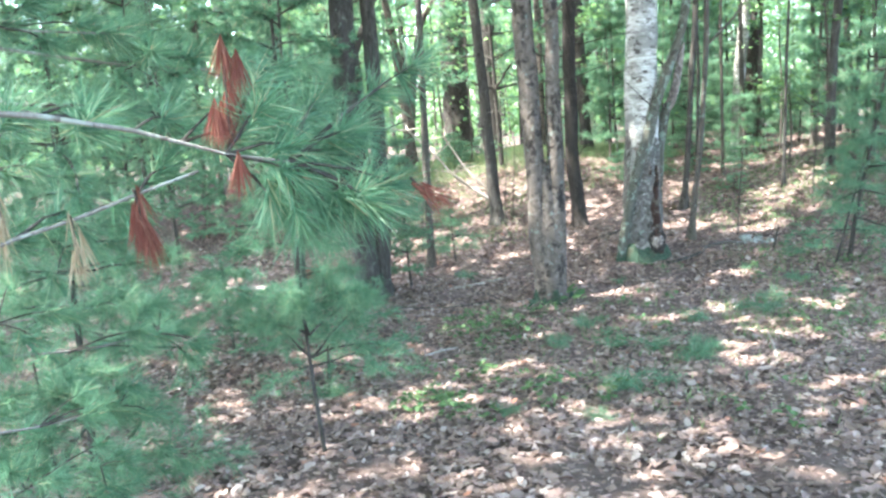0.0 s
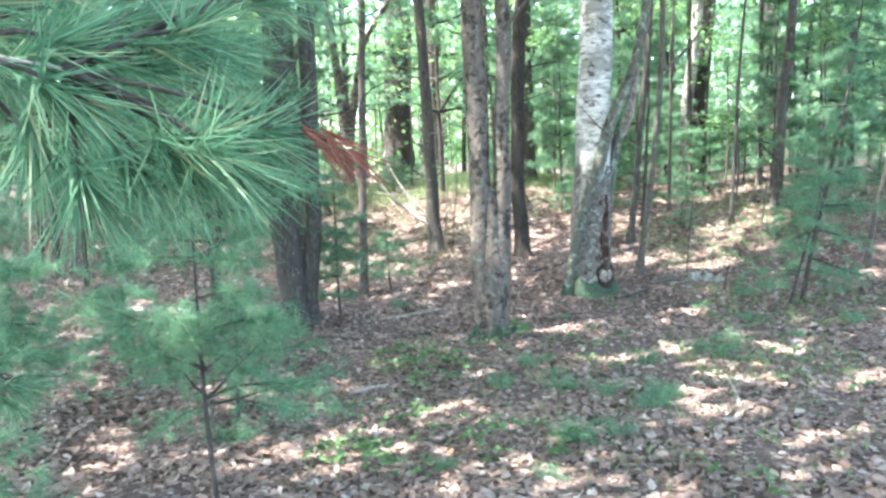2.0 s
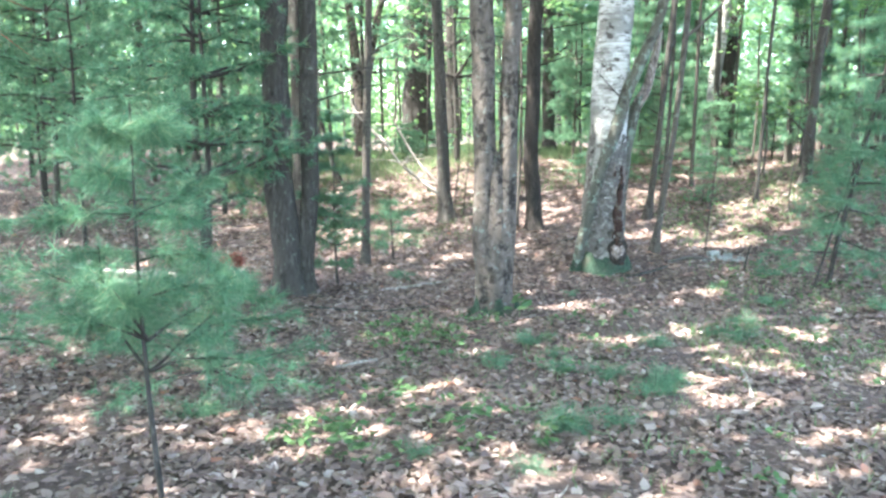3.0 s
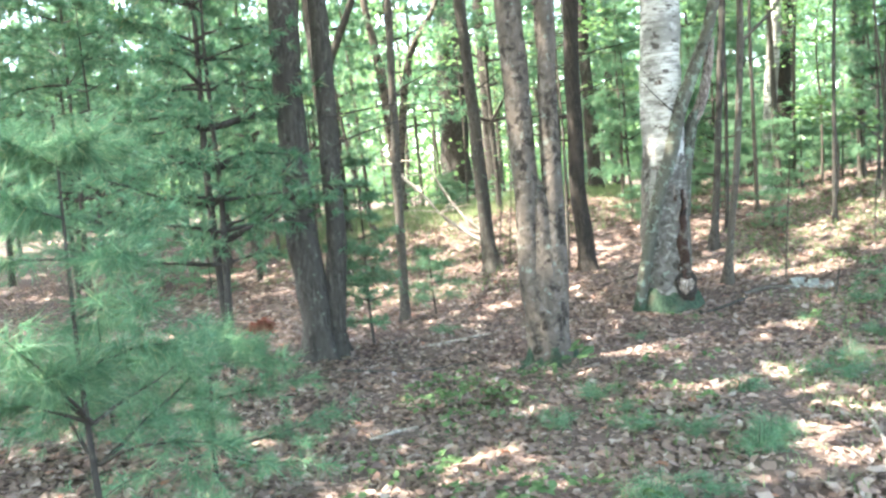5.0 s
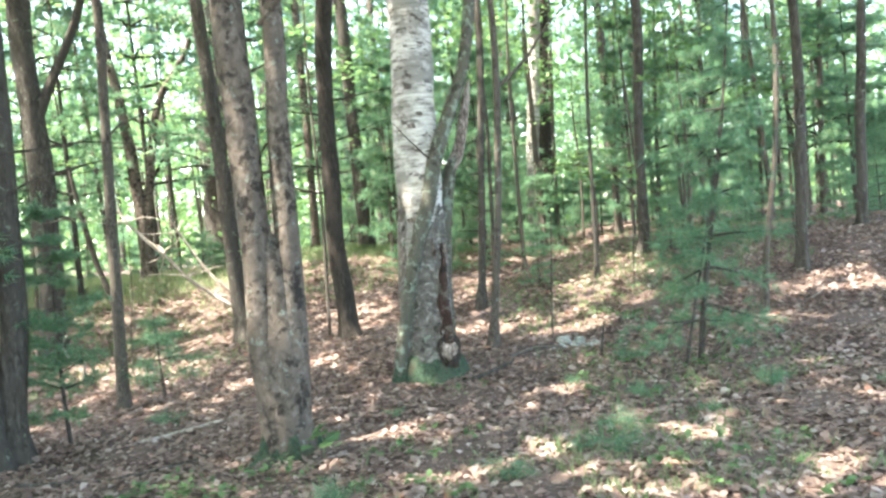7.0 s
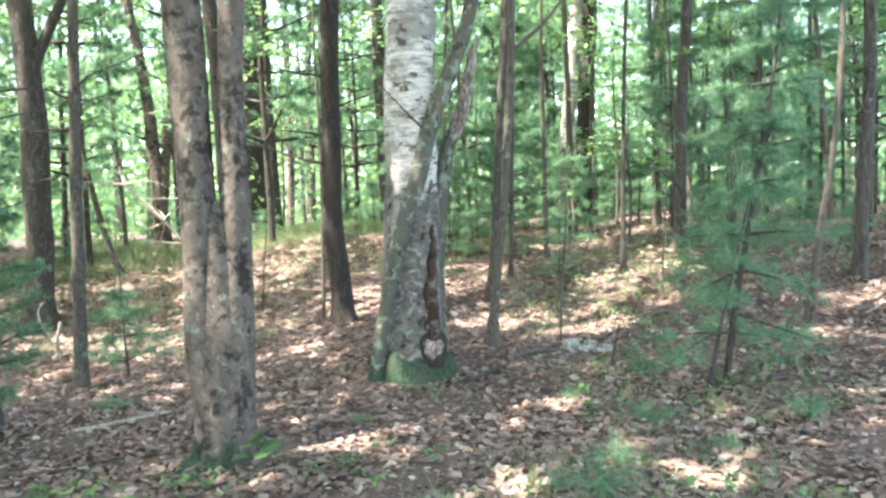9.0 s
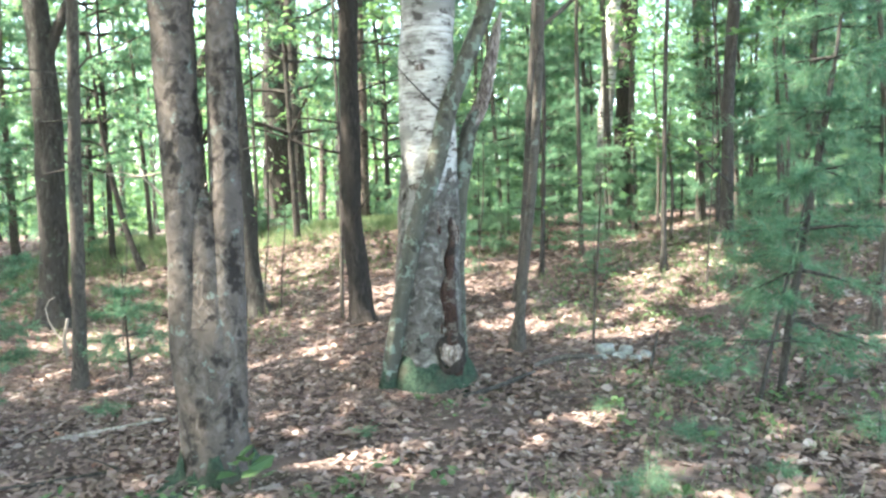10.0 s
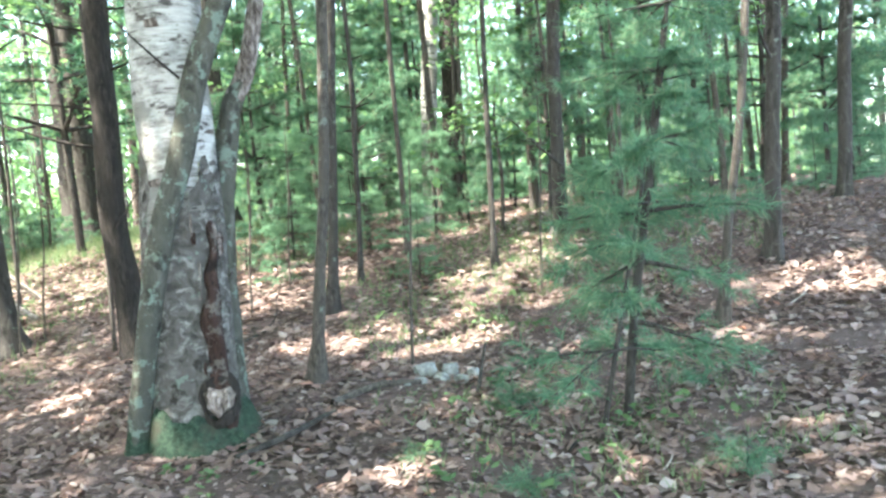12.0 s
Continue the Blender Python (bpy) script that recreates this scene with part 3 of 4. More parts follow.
rear_pine = big_tree("rear_pine", "brown rough-barked tree forking above eye height", [
    [(-2.75, 14.05, 0.3, 0.2), (-2.73, 14.05, 0.8, 0.165), (-2.71, 14.05, 1.6, 0.155), (-2.7, 14.05, 2.6, 0.15), (-2.74, 14.05, 3.5, 0.145), (-2.78, 14.05, 4.4, 0.14)],
    [(-2.7, 14.05, 3.35, 0.08), (-2.5, 14.03, 3.75, 0.066), (-2.25, 14.0, 4.25, 0.056), (-2.0, 14.0, 4.9, 0.05)]],
    [PINE], 12, 7, 20, 0.35, [((-2.7, 13.9, 2.6), (0.9, -0.2, 0.2), 1.0, 0.014), ((-2.7, 13.9, 2.0), (0.8, -0.3, 0.1), 0.9, 0.013)], 700, ["trunk", "limb"])
grey_sapling = big_tree("sapling_tree", "slender grey-barked young tree with one long side branch", [
    [(2.25, 10.62, 0.22, 0.046), (2.33, 10.62, 0.9, 0.038), (2.44, 10.62, 1.8, 0.034), (2.53, 10.62, 3.3, 0.032)]],
    [SAPLING], 7, 8, 12, 0.2, [((2.52, 10.62, 2.79), (0.66, 0.0, 0.7), 1.3, 0.02)], 350)
back_sapling = big_tree("sapling_tree", "slender dark-barked young tree", [
    [(2.56, 12.4, 0.45, 0.052), (2.65, 12.4, 1.2, 0.045), (2.75, 12.4, 2.5, 0.043), (2.85, 12.4, 3.8, 0.042)]], [PINE], 7, 9, 12, 0.2, [], 350)
big_tree("sapling_tree", "very thin bare young tree", [[(2.96, 13.2, 0.6, 0.03), (3.02, 13.2, 1.8, 0.025), (3.05, 13.2, 3.0, 0.023)]], [PINE], 5.5, 10, 8, 0.15, [((3.0, 13.2, 1.9), (0.9, 0, 0.1), 0.5, 0.008)], 150)
big_tree("bank_tree", "straight dark-barked tree on the bank", [[(4.87, 12.68, 0.93, 0.078), (4.9, 12.67, 1.7, 0.066), (4.92, 12.67, 2.5, 0.065), (5.02, 12.66, 3.78, 0.062)]], [PINE], 9, 11, 14, 0.2,
         [((4.9, 12.6, 1.6), (-0.8, -0.2, 0.55), 0.9, 0.016)], 500)
big_tree("white_birch", "distant white birch trunk with dark bands", [[(4.3, 15.6, 1.0, 0.11), (4.37, 15.6, 2.1, 0.1), (4.45, 15.6, 3.0, 0.1), (4.62, 15.6, 4.7, 0.1)]], [BIRCH], 11, 12, 16, 0.25, [], 500)
big_tree("dark_trunk", "broad dark trunk behind a white birch", [[(5.1, 17.4, 1.1, 0.19), (5.2, 17.4, 2.2, 0.165), (5.4, 17.4, 5.2, 0.14)]], [DARK], 11, 13, 16, 0.3, [], 500)
big_tree("sapling_tree", "very thin dark young tree", [[(4.08, 12.4, 0.7, 0.029), (4.13, 12.4, 2.24, 0.025), (4.18, 12.4, 3.36, 0.022)]], [PINE], 5.5, 14, 8, 0.15, [], 120)
big_tree("sapling_tree", "thin crooked young tree with dappled bark", [[(4.88, 10.15, 0.38, 0.034), (4.95, 10.14, 1.0, 0.028), (5.07, 10.12, 1.66, 0.027), (5.18, 10.1, 2.68, 0.025)]], [SAPLING], 5.5, 15, 10, 0.15, [], 200)
big_tree("bank_tree", "brown rough-barked pine on the bank", [[(5.75, 10.75, 0.6, 0.066), (5.82, 10.75, 1.7, 0.056), (5.9, 10.75, 2.9, 0.052)]], [PINE], 9, 16, 14, 0.25, [((5.8, 10.7, 2.2), (-0.6, -0.4, 0.4), 0.8, 0.012)], 500)
big_tree("bank_tree", "brown rough-barked pine on the bank", [[(7.3, 11.7, 1.0, 0.068), (7.38, 11.7, 2.3, 0.06), (7.45, 11.7, 3.0, 0.055)]], [PINE], 9, 17, 14, 0.25, [], 500)
big_tree("great_pine", "stout old pine trunk beyond the glade", [[(-1.45, 24.5, 0.7, 0.55), (-1.5, 24.5, 1.5, 0.45), (-1.5, 24.5, 2.9, 0.42), (-1.45, 24.5, 5.1, 0.41), (-1.35, 24.5, 7.5, 0.42)]], [PINE], 14, 18, 22, 0.8,
         [((-1.4, 24.2, 4.4), (1, -0.2, 0.1), 2.2, 0.05), ((-1.5, 24.2, 3.7), (-1, -0.3, 0.05), 2.6, 0.05), ((-1.4, 24.2, 5.6), (0.9, -0.2, 0.3), 2.2, 0.05)], 900)
forked = big_tree("forked_tree", "pale trunk forking into a wide V", [
    [(-2.35, 18.6, 1.0, 0.14), (-2.36, 18.6, 1.96, 0.13), (-2.42, 18.6, 2.78, 0.115), (-2.55, 18.6, 4.2, 0.09), (-2.75, 18.6, 5.5, 0.08)],
    [(-2.33, 18.58, 1.6, 0.09), (-2.2, 18.55, 2.7, 0.082), (-2.05, 18.5, 3.6, 0.08), (-1.85, 18.5, 4.4, 0.07), (-1.45, 18.4, 5.0, 0.056), (-1.2, 18.4, 5.5, 0.05)]], [MAPLE], 10, 19, 16, 0.4, [], 600, ["trunk", "limb"])
big_tree("thin_pine", "thin leaning dead-looking young pine", [[(-2.5, 16.6, 0.4, 0.05), (-2.75, 16.6, 1.4, 0.045), (-3.0, 16.6, 2.7, 0.035)]], [PINE], 4.2, 20, 8, 0.15, [], 0)

def leafy_sapling(x, y, height, spray, seed, size=0.1, count=26):
    """A slender understorey sapling with flat sprays of broad leaves near its top."""
    g = np.random.default_rng(seed)
    e = thing("leafy_sapling", (x, y, float(ground_at(x, y)) - 0.03), "slender sapling with flat sprays of bright green leaves", "sapling", "leafy understorey saplings")
    V, F = tube([(0, 0, 0, 0.022), (0.04, 0, height * 0.4, 0.018), (0.02, 0.05, height * 0.75, 0.013), (0.06, 0.05, height, 0.006)], 8, 0.2, 0.05, 0, 5, seed)
    link("stem", V, F, SAPLING, e, smooth=True)
    for k in range(9):
        a, z = g.uniform(0, 6.28), height * g.uniform(0.55, 1.0)
        way = np.array([math.cos(a), math.sin(a), 0.25])
        line = twig((0.03, 0.03, z), way, spray * g.uniform(0.6, 1.1), 0.007, seed * 17 + k, 0.15, 0.12)
        V, F = tube(line, 5, 0.15, 0)
        twig_ob = link("branch", V, F, SAPLING, e, smooth=True)
        L = np.array(line)[2:, :3]
        c = L[g.integers(0, len(L), count)] + g.normal(size=(count, 3)) * np.array([0.16, 0.16, 0.04])
        V, F = leaves(c, size, 0.8, g)
        tagged(link("leaf_spray", V, F, GREEN, twig_ob), kind="stuff")
    return e


for k, (x, y, h, s) in enumerate(((5.5, 12.6, 2.9, 0.8), (6.7, 11.9, 2.6, 0.7), (-0.9, 18.4, 3.6, 1.1), (-0.2, 18.9, 3.2, 1.0), (0.75, 12.75, 4.2, 0.9), (4.6, 13.6, 1.6, 0.6), (4.9, 14.9, 2.8, 0.8), (-0.5, 14.9, 5.0, 1.1), (2.0, 16.2, 3.4, 1.0), (7.6, 14.2, 3.4, 1.0), (-3.6, 16.2, 4.2, 1.1))):
    leafy_sapling(x, y, h, s, 300 + k)

# ---- pines ----
def pine(name, label, height, clear, spread, whorl, seed, per_twig=5, count=34, length=0.1, width=0.004, radius=0.03, mat=NEEDLES, group="", rise=0.35, lean=None):
    """A young white pine: stem, whorls of limbs, and soft needle tufts."""
    g = np.random.default_rng(seed)
    e = thing(name, (0, 0, 0), label, "pine tree", group)
    lean = g.normal(size=2) * 0.02 if lean is None else np.array(lean)
    stem = [(lean[0] * z + 0.02 * math.sin(2 * z + seed), lean[1] * z, z, max(min(0.005, radius * 0.35), radius * (1 - z / height * 0.85))) for z in np.linspace(-0.05, height, 9)]
    V, F = tube(stem, 9, 0.12, 0.05, 0, 5, seed)
    link("trunk", V, F, PINE, e, smooth=True)
    wood, C, D = [], [], []
    z = clear
    while z < height - 0.08:
        f = (height - z) / (height - clear + 0.01)
        n = 3 + int(g.integers(0, 3))
        a0 = g.uniform(0, 6.28)
        for k in range(n):
            if g.uniform() < 0.14:
                continue
            a = a0 + k * 6.28 / n + g.normal() * 0.25
            reach = spread * (0.25 + 0.75 * f ** 0.7) * g.uniform(0.6, 1.15)
            way = np.array([math.cos(a), math.sin(a), rise * g.uniform(0.3, 1.2)])
            start = np.array([lean[0] * z, lean[1] * z, z])
            line = twig(start, way, reach, 0.012 * radius / 0.03 * (0.5 + f), int(g.integers(1e6)), 0.12, 0.1)
            wood.append(tube(line, 5, 0.2, 0.0))
            L = np.array(line)[:, :3]
            for m in range(2, 6):
                base, ahead = L[m], unit(L[m] - L[m - 1])
                C.append(base), D.append(ahead)
                for q in range(per_twig if m < 5 else per_twig // 2):
                    side = unit(ahead * g.uniform(0.3, 1.0) + g.normal(size=3) * np.array([0.9, 0.9, 0.35]))
                    far_end = base + side * g.uniform(0.06, 0.26) * (0.6 + 0.6 * f) * spread ** 0.5
                    C.append(far_end), D.append(side)
        z += whorl * g.uniform(0.75, 1.2)
    C.append(np.array([lean[0] * height, lean[1] * height, height])), D.append(np.array([0, 0, 1.0]))
    for V, F in wood:
        link("limb", V, F, PINE, e, smooth=True)
    V, F = needles(C, D, count, length, width, g=g)
    link("foliage", V, F, mat, e, "soft blue-green needle tufts")
    return e


def plant_pine(ob, x, y, turn=0.0, size=1.0, lift=0.0):
    m = Matrix.Translation((x, y, float(ground_at(x, y)) + lift)) @ Matrix.Rotation(turn, 4, "Z") @ Matrix.Scale(size, 4)
    return copy_thing(ob, m)


def set_pine(ob, x, y, turn=0.0):
    ob.matrix_basis = Matrix.Translation((x, y, float(ground_at(x, y)))) @ Matrix.Rotation(turn, 4, "Z")


GP = "young pines in the understorey"
# close by the path at the start
a = pine("pine_sapling", "slim pine sapling with a thin dark bare stem", 1.82, 0.62, 0.55, 0.17, 41, 6, 40, 0.1, 0.003, 0.016, group=GP, rise=0.55)
set_pine(a, -1.39, 4.75, 0.6)
a = pine("pine_sapling", "bushy young pine with drooping lower boughs", 2.3, 0.35, 0.95, 0.24, 42, 7, 46, 0.1, 0.0032, 0.028, group=GP, rise=0.1)
set_pine(a, -2.75, 4.5, 2.0)
b = plant_pine(a, -3.6, 6.3, 1.1, 0.9)
a = pine("pine_sapling", "low spreading pine sapling over dry leaves", 1.0, 0.2, 0.8, 0.16, 43, 6, 44, 0.1, 0.0035, 0.016, group=GP, rise=0.12)
set_pine(a, -1.75, 6.5, 0.2)
b = plant_pine(a, -3.0, 7.6, 2.4, 0.9)
b = plant_pine(a, -2.2, 3.3, 4.0, 1.0)
# middle distance
p1 = pine("young_pine", "young pine with soft green boughs to the ground", 3.4, 0.45, 0.8, 0.3, 44, 7, 28, 0.1, 0.0075, 0.03, group=GP)
set_pine(p1, 5.3, 13.9, 0.4)
a = pine("young_pine", "thin leaning young pine with feathery drooping boughs", 3.6, 0.5, 0.62, 0.31, 54, 5, 30, 0.1, 0.0042, 0.028, group=GP, rise=0.0, lean=(0.16, -0.02))
set_pine(a, 3.8, 9.46)
a = pine("young_pine", "spindly leaning young pine beside another", 2.1, 0.4, 0.55, 0.26, 55, 4, 26, 0.1, 0.005, 0.016, group=GP, rise=0.0, lean=(0.21, -0.03))
set_pine(a, 3.64, 9.4)
plant_pine(p1, -1.45, 9.95, 4.0, 0.6)
p2 = pine("young_pine", "taller young pine, bare below, feathery above", 5.4, 1.2, 1.4, 0.42, 45, 6, 22, 0.12, 0.013, 0.045, group=GP)
set_pine(p2, -2.75, 9.3, 1.0)
plant_pine(p2, -2.62, 9.12, 3.3, 0.85)
p3 = pine("young_pine", "open-branched young pine with dead lower twigs", 7.0, 1.7, 1.8, 0.55, 46, 6, 14, 0.17, 0.024, 0.06, group=GP)
set_pine(p3, -6.0, 17.4, 2.0)
p4 = pine("young_pine", "small feathery pine in the undergrowth", 0.95, 0.16, 0.42, 0.19, 47, 3, 20, 0.09, 0.006, 0.016, group=GP)
set_pine(p4, -0.95, 11.3, 0.0)
# wears the paler needle colour with the haze put in
p5 = pine("young_pine", "soft low young pine growing on the bank", 1.9, 0.15, 0.75, 0.24, 48, 4, 15, 0.12, 0.0085, 0.02, HAZED_NEEDLES, group=GP, rise=0.2)
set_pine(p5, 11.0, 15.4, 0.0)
for x, y, s in ((7.0, 13.7, 0.6), (8.0, 14.8, 0.8), (9.1, 13.5, 0.7), (7.5, 12.3, 0.45), (10.2, 14.6, 0.9), (-4.9, 14.2, 0.7), (-6.2, 15.3, 0.8), (5.1, 12.4, 0.4), (3.3, 14.5, 0.4), (6.6, 15.3, 0.6), (2.2, 13.9, 0.35), (3.5, 12.9, 0.4)):
    plant_pine(p5, x, y, x * 7, s)
g2 = np.random.default_rng(99)
for x, y in ((7.8, 16.2), (4.8, 17.6), (8.2, 12.9), (3.4, 15.2), (2.2, 16.4)):
    plant_pine(p1, x, y, g2.uniform(0, 6.28), g2.uniform(0.75, 1.25))
for x, y in ((6.9, 14.4), (8.0, 18.4), (9.0, 15.0), (3.0, 18.2), (9.9, 12.6), (-4.3, 14.9), (-6.6, 13.6), (1.2, 20.5), (-8.0, 15.8), (-5.2, 16.0), (-5.6, 12.4), (-7.4, 14.6), (4.6, 19.5), (11.2, 14.4), (-3.3, 17.6), (-9.4, 13.6)):
    plant_pine(p2, x, y, g2.uniform(0, 6.28), g2.uniform(0.8, 1.2))
for x, y in ((-8.6, 18.6), (-10.8, 20.2), (-7.2, 21.0), (-12.6, 18.0), (-9.8, 16.4), (-4.4, 19.6), (4.2, 20.0), (11.8, 18.2), (0.4, 22.5), (2.4, 23.5), (-13.8, 22.6), (13.0, 21.5), (-0.2, 16.9), (12.6, 14.0), (5.2, 23.4), (3.2, 26.0), (6.8, 26.0), (12.8, 24.5), (-9.4, 23.5), (-11.8, 26.0), (-2.6, 21.2), (15.0, 19.0), (9.8, 25.4)):
    plant_pine(p3, x, y, g2.uniform(0, 6.28), g2.uniform(0.8, 1.25))
for x, y in ((1.9, 14.6), (6.3, 11.6), (-0.3, 17.4)):
    plant_pine(p4, x, y, g2.uniform(0, 6.28), g2.uniform(0.45, 0.8))

# the pine beside the path whose bough hangs into view
bough_pine = thing("boughed_pine", (-2.35, 1.95, float(ground_at(-2.35, 1.95)) - 0.05), "pine beside the path with long drooping boughs", "pine tree")
o0 = np.array(bough_pine.location)
V, F = tube([(0, 0, 0, 0.09), (0.03, 0, 1.5, 0.075), (0.0, 0.05, 3.2, 0.06), (-0.05, 0.05, 5.5, 0.03)], 14, 0.1, 0.05, 0.2, 5, 3)
link("trunk", V, F, PINE, bough_pine, smooth=True)


def bough(line, tips, seed, count, length, width, mat=NEEDLES, angle=(12, 70), droop=0.45):
    """One limb with its side twigs and tufts."""
    L = moved([(p[0], p[1], p[2], p[3] * 0.75) for p in line], o0)
    V, F = tube(L, 8, 0.05, 0.04, 0, 5, seed)
    limb = link("limb", V, F, LIMB, bough_pine, "thin pale grey lichened limb", True)
    C, D, W = [], [], []
    g = np.random.default_rng(seed)
    P = np.array(L)[:, :3]
    for p, d in tips:
        p = np.array(p) - o0
        d = unit(np.array(d, float))
        C.append(p), D.append(d)
        for k in range(3):
            s = unit(d + g.normal(size=3) * 0.35)
            C.append(p - d * g.uniform(0.0, 0.06) + s * 0.02), D.append(s)
        near_at = P[np.argmin(np.linalg.norm(P - (p - d * 0.12), axis=1))]
        W.append(tube([(*near_at, 0.004), (*(near_at * 0.4 + p * 0.6 + np.array([0, 0, 0.01])), 0.003), (*p, 0.002)], 5, 0.05, 0))
    for V, F in W:
        link("side_twig", V, F, PINE, limb, smooth=True)
    V, F = needles(C, D, count, length, width, angle, droop, 0.04, g)
    link("spray", V, F, mat, limb, "long soft blue-green needles")
    V, F = needles(C[::4], D[::4], 9, 0.028, 0.005, (3, 35), 0.0, 0.01, g)
    tagged(link("bud_cluster", V, F, TAN_NEEDLES, limb, "small tan buds at the twig tips"), kind="stuff")
    return limb


main = [(-2.33, 1.95, 2.2, 0.016), (-1.7, 1.7, 2.16, 0.012), (-1.25, 1.62, 2.115, 0.009), (-1.03, 1.68, 2.09, 0.008), (-0.955, 1.715, 2.07, 0.007), (-0.88, 1.75, 2.05, 0.0065),
        (-0.8, 1.78, 2.02, 0.0055), (-0.72, 1.805, 1.99, 0.0045), (-0.6, 1.84, 1.965, 0.003)]
bough(main, [((-0.575, 1.84, 1.93), (0.6, 0.1, -0.25)), ((-0.53, 1.89, 1.84), (0.5, 0.2, -0.6)), ((-0.6, 1.86, 1.85), (0.2, 0.1, -0.8)), ((-0.48, 1.93, 1.86), (0.7, 0.3, -0.4)), ((-0.66, 1.9, 1.88), (0.1, 0.3, -0.7)), ((-0.6, 1.87, 2.0), (0.6, 0.5, 0.3)), ((-0.645, 1.86, 2.09), (0.4, 0.3, 0.6)), ((-0.47, 1.88, 1.89), (0.9, 0.1, 0.05)), ((-0.5, 1.95, 2.02), (0.7, 0.6, 0.4)),
             ((-0.43, 1.87, 1.86), (0.8, 0.1, -0.3)), ((-0.4, 1.93, 1.9), (0.9, 0.3, 0.1)), ((-0.76, 1.93, 2.03), (0.1, 0.9, 0.2)), ((-0.98, 1.76, 2.07), (0.1, 0.8, 0.3)), ((-0.62, 2.05, 2.05), (0.5, 0.9, 0.3)),
             ((-0.9, 1.95, 2.08), (0.2, 0.9, 0.3)), ((-1.15, 1.8, 2.1), (-0.1, 0.9, 0.3)), ((-1.1, 2.0, 2.12), (0.2, 0.9, 0.4)), ((-0.55, 1.95, 1.98), (0.8, 0.3, 0.0)), ((-0.7, 2.0, 2.15), (0.3, 0.6, 0.5)), ((-0.8, 2.05, 2.1), (0.2, 0.8, 0.3)), ((-0.73, 2.15, 2.09), (0.1, 0.3, 0.6)), ((-0.62, 2.2, 2.1), (0.4, 0.3, 0.5)), ((-0.46, 2.25, 2.12), (0.7, 0.3, 0.4)), ((-0.37, 2.3, 2.18), (0.8, 0.3, 0.5)), ((-0.52, 2.2, 2.03), (0.7, 0.3, 0.2))], 61, 36, 0.14, 0.0033)
low = [(-2.33, 1.95, 1.78, 0.012), (-1.6, 1.55, 1.8, 0.009), (-1.2, 1.57, 1.83, 0.0065), (-1.08, 1.635, 1.865, 0.006), (-0.99, 1.7, 1.89, 0.005), (-0.89, 1.745, 1.925, 0.0045), (-0.775, 1.79, 1.96, 0.004)]
bough(low, [((-1.05, 1.75, 1.9), (0.2, 0.9, 0.3)), ((-1.2, 1.75, 1.86), (0, 0.9, 0.2)), ((-1.0, 1.95, 1.9), (0.3, 0.9, 0.0)), ((-0.9, 1.9, 1.97), (0.2, 0.9, 0.4))], 62, 40, 0.13, 0.003)
for k, (z, y, x) in enumerate(((2.35, 2.5, -1.25), (2.15, 2.75, -1.35), (1.95, 2.6, -1.5), (2.25, 2.9, -0.95), (1.7, 2.8, -1.7), (1.45, 2.9, -1.75), (2.5, 2.3, -1.5), (1.3, 3.1, -1.55), (1.05, 3.0, -1.7), (0.85, 2.9, -1.75))):
    g = np.random.default_rng(70 + k)
    tip = np.array([x, y, z])
    root = np.array([-2.33, 1.97, z + 0.1])
    line = [(*root, 0.012), (*(root * 0.6 + tip * 0.4 + np.array([0, 0, 0.05])), 0.009), (*(root * 0.25 + tip * 0.75), 0.005), (*tip, 0.003)]
    way = unit(tip - root)
    tips = [(tip, way)]
    for q in range(10):
        s = unit(way * 0.7 + g.normal(size=3) * np.array([0.7, 0.7, 0.3]))
        tips.append((tip - way * g.uniform(0.0, 0.5) + s * g.uniform(0.1, 0.28), s))
    bough(line, tips, 80 + k, 34, 0.12, 0.0032)
# bunches of dead needles hung up in the bough
for name, top, foot, n, mat, wide in (("dead_needle_bunch", (-0.7, 1.8, 2.2), (-0.71, 1.81, 1.99), 420, DEAD_NEEDLES, 0.045), ("dead_needle_bunch", (-0.89, 1.74, 1.925), (-0.875, 1.735, 1.82), 200, DEAD_NEEDLES, 0.02),
                                      ("dead_needle_bunch", (-1.0, 1.69, 1.885), (-0.99, 1.68, 1.8), 40, TAN_NEEDLES, 0.012), ("dead_needle_bunch", (-0.36, 1.9, 1.9), (-0.3, 1.92, 1.86), 24, DEAD_NEEDLES, 0.02),
                                      ("dead_needle_bunch", (-1.1, 1.63, 1.95), (-1.1, 1.63, 1.86), 40, TAN_NEEDLES, 0.012)):
    e = thing(name, top, "bunch of dead rust-red needles hanging from a pine bough" if mat is DEAD_NEEDLES else "bunch of dead tan needles hanging from a pine bough", "dead needles")
    d = np.array(foot) - np.array(top)
    g = np.random.default_rng(int(abs(top[0]) * 1000))
    steps = np.linspace(0, 0.75, 6)[:, None] * d + g.normal(size=(6, 3)) * wide * 0.5
    V, F = needles(steps, np.repeat(d[None], 6, 0), n // 3, 0.1, 0.003, (2, 30), 0.3, 0.01, g)
    link("needles", V, F, mat, e)
    V, F = tube([(0, 0, 0.01, 0.003), (*(d * 0.3), 0.0025), (*(d * 0.8), 0.0015)], 5, 0.03, 0)
    link("stalk", V, F, PINE, e, smooth=True)
e = thing("dead_needle_bunch", (-2.98, 10.9, 0.17), "rust-red dead pine spray near the forest floor", "dead needles")
V, F = needles(np.array([[0, 0, 0], [0.06, 0, 0.02], [-0.08, 0, -0.02], [0.12, 0, -0.04], [-0.12, 0, -0.08]]), np.array([[0.3, -0.2, -0.5]] * 5), 110, 0.17, 0.009, (10, 80), 0.5, 0.03)
link("needles", V, F, DEAD_NEEDLES, e)
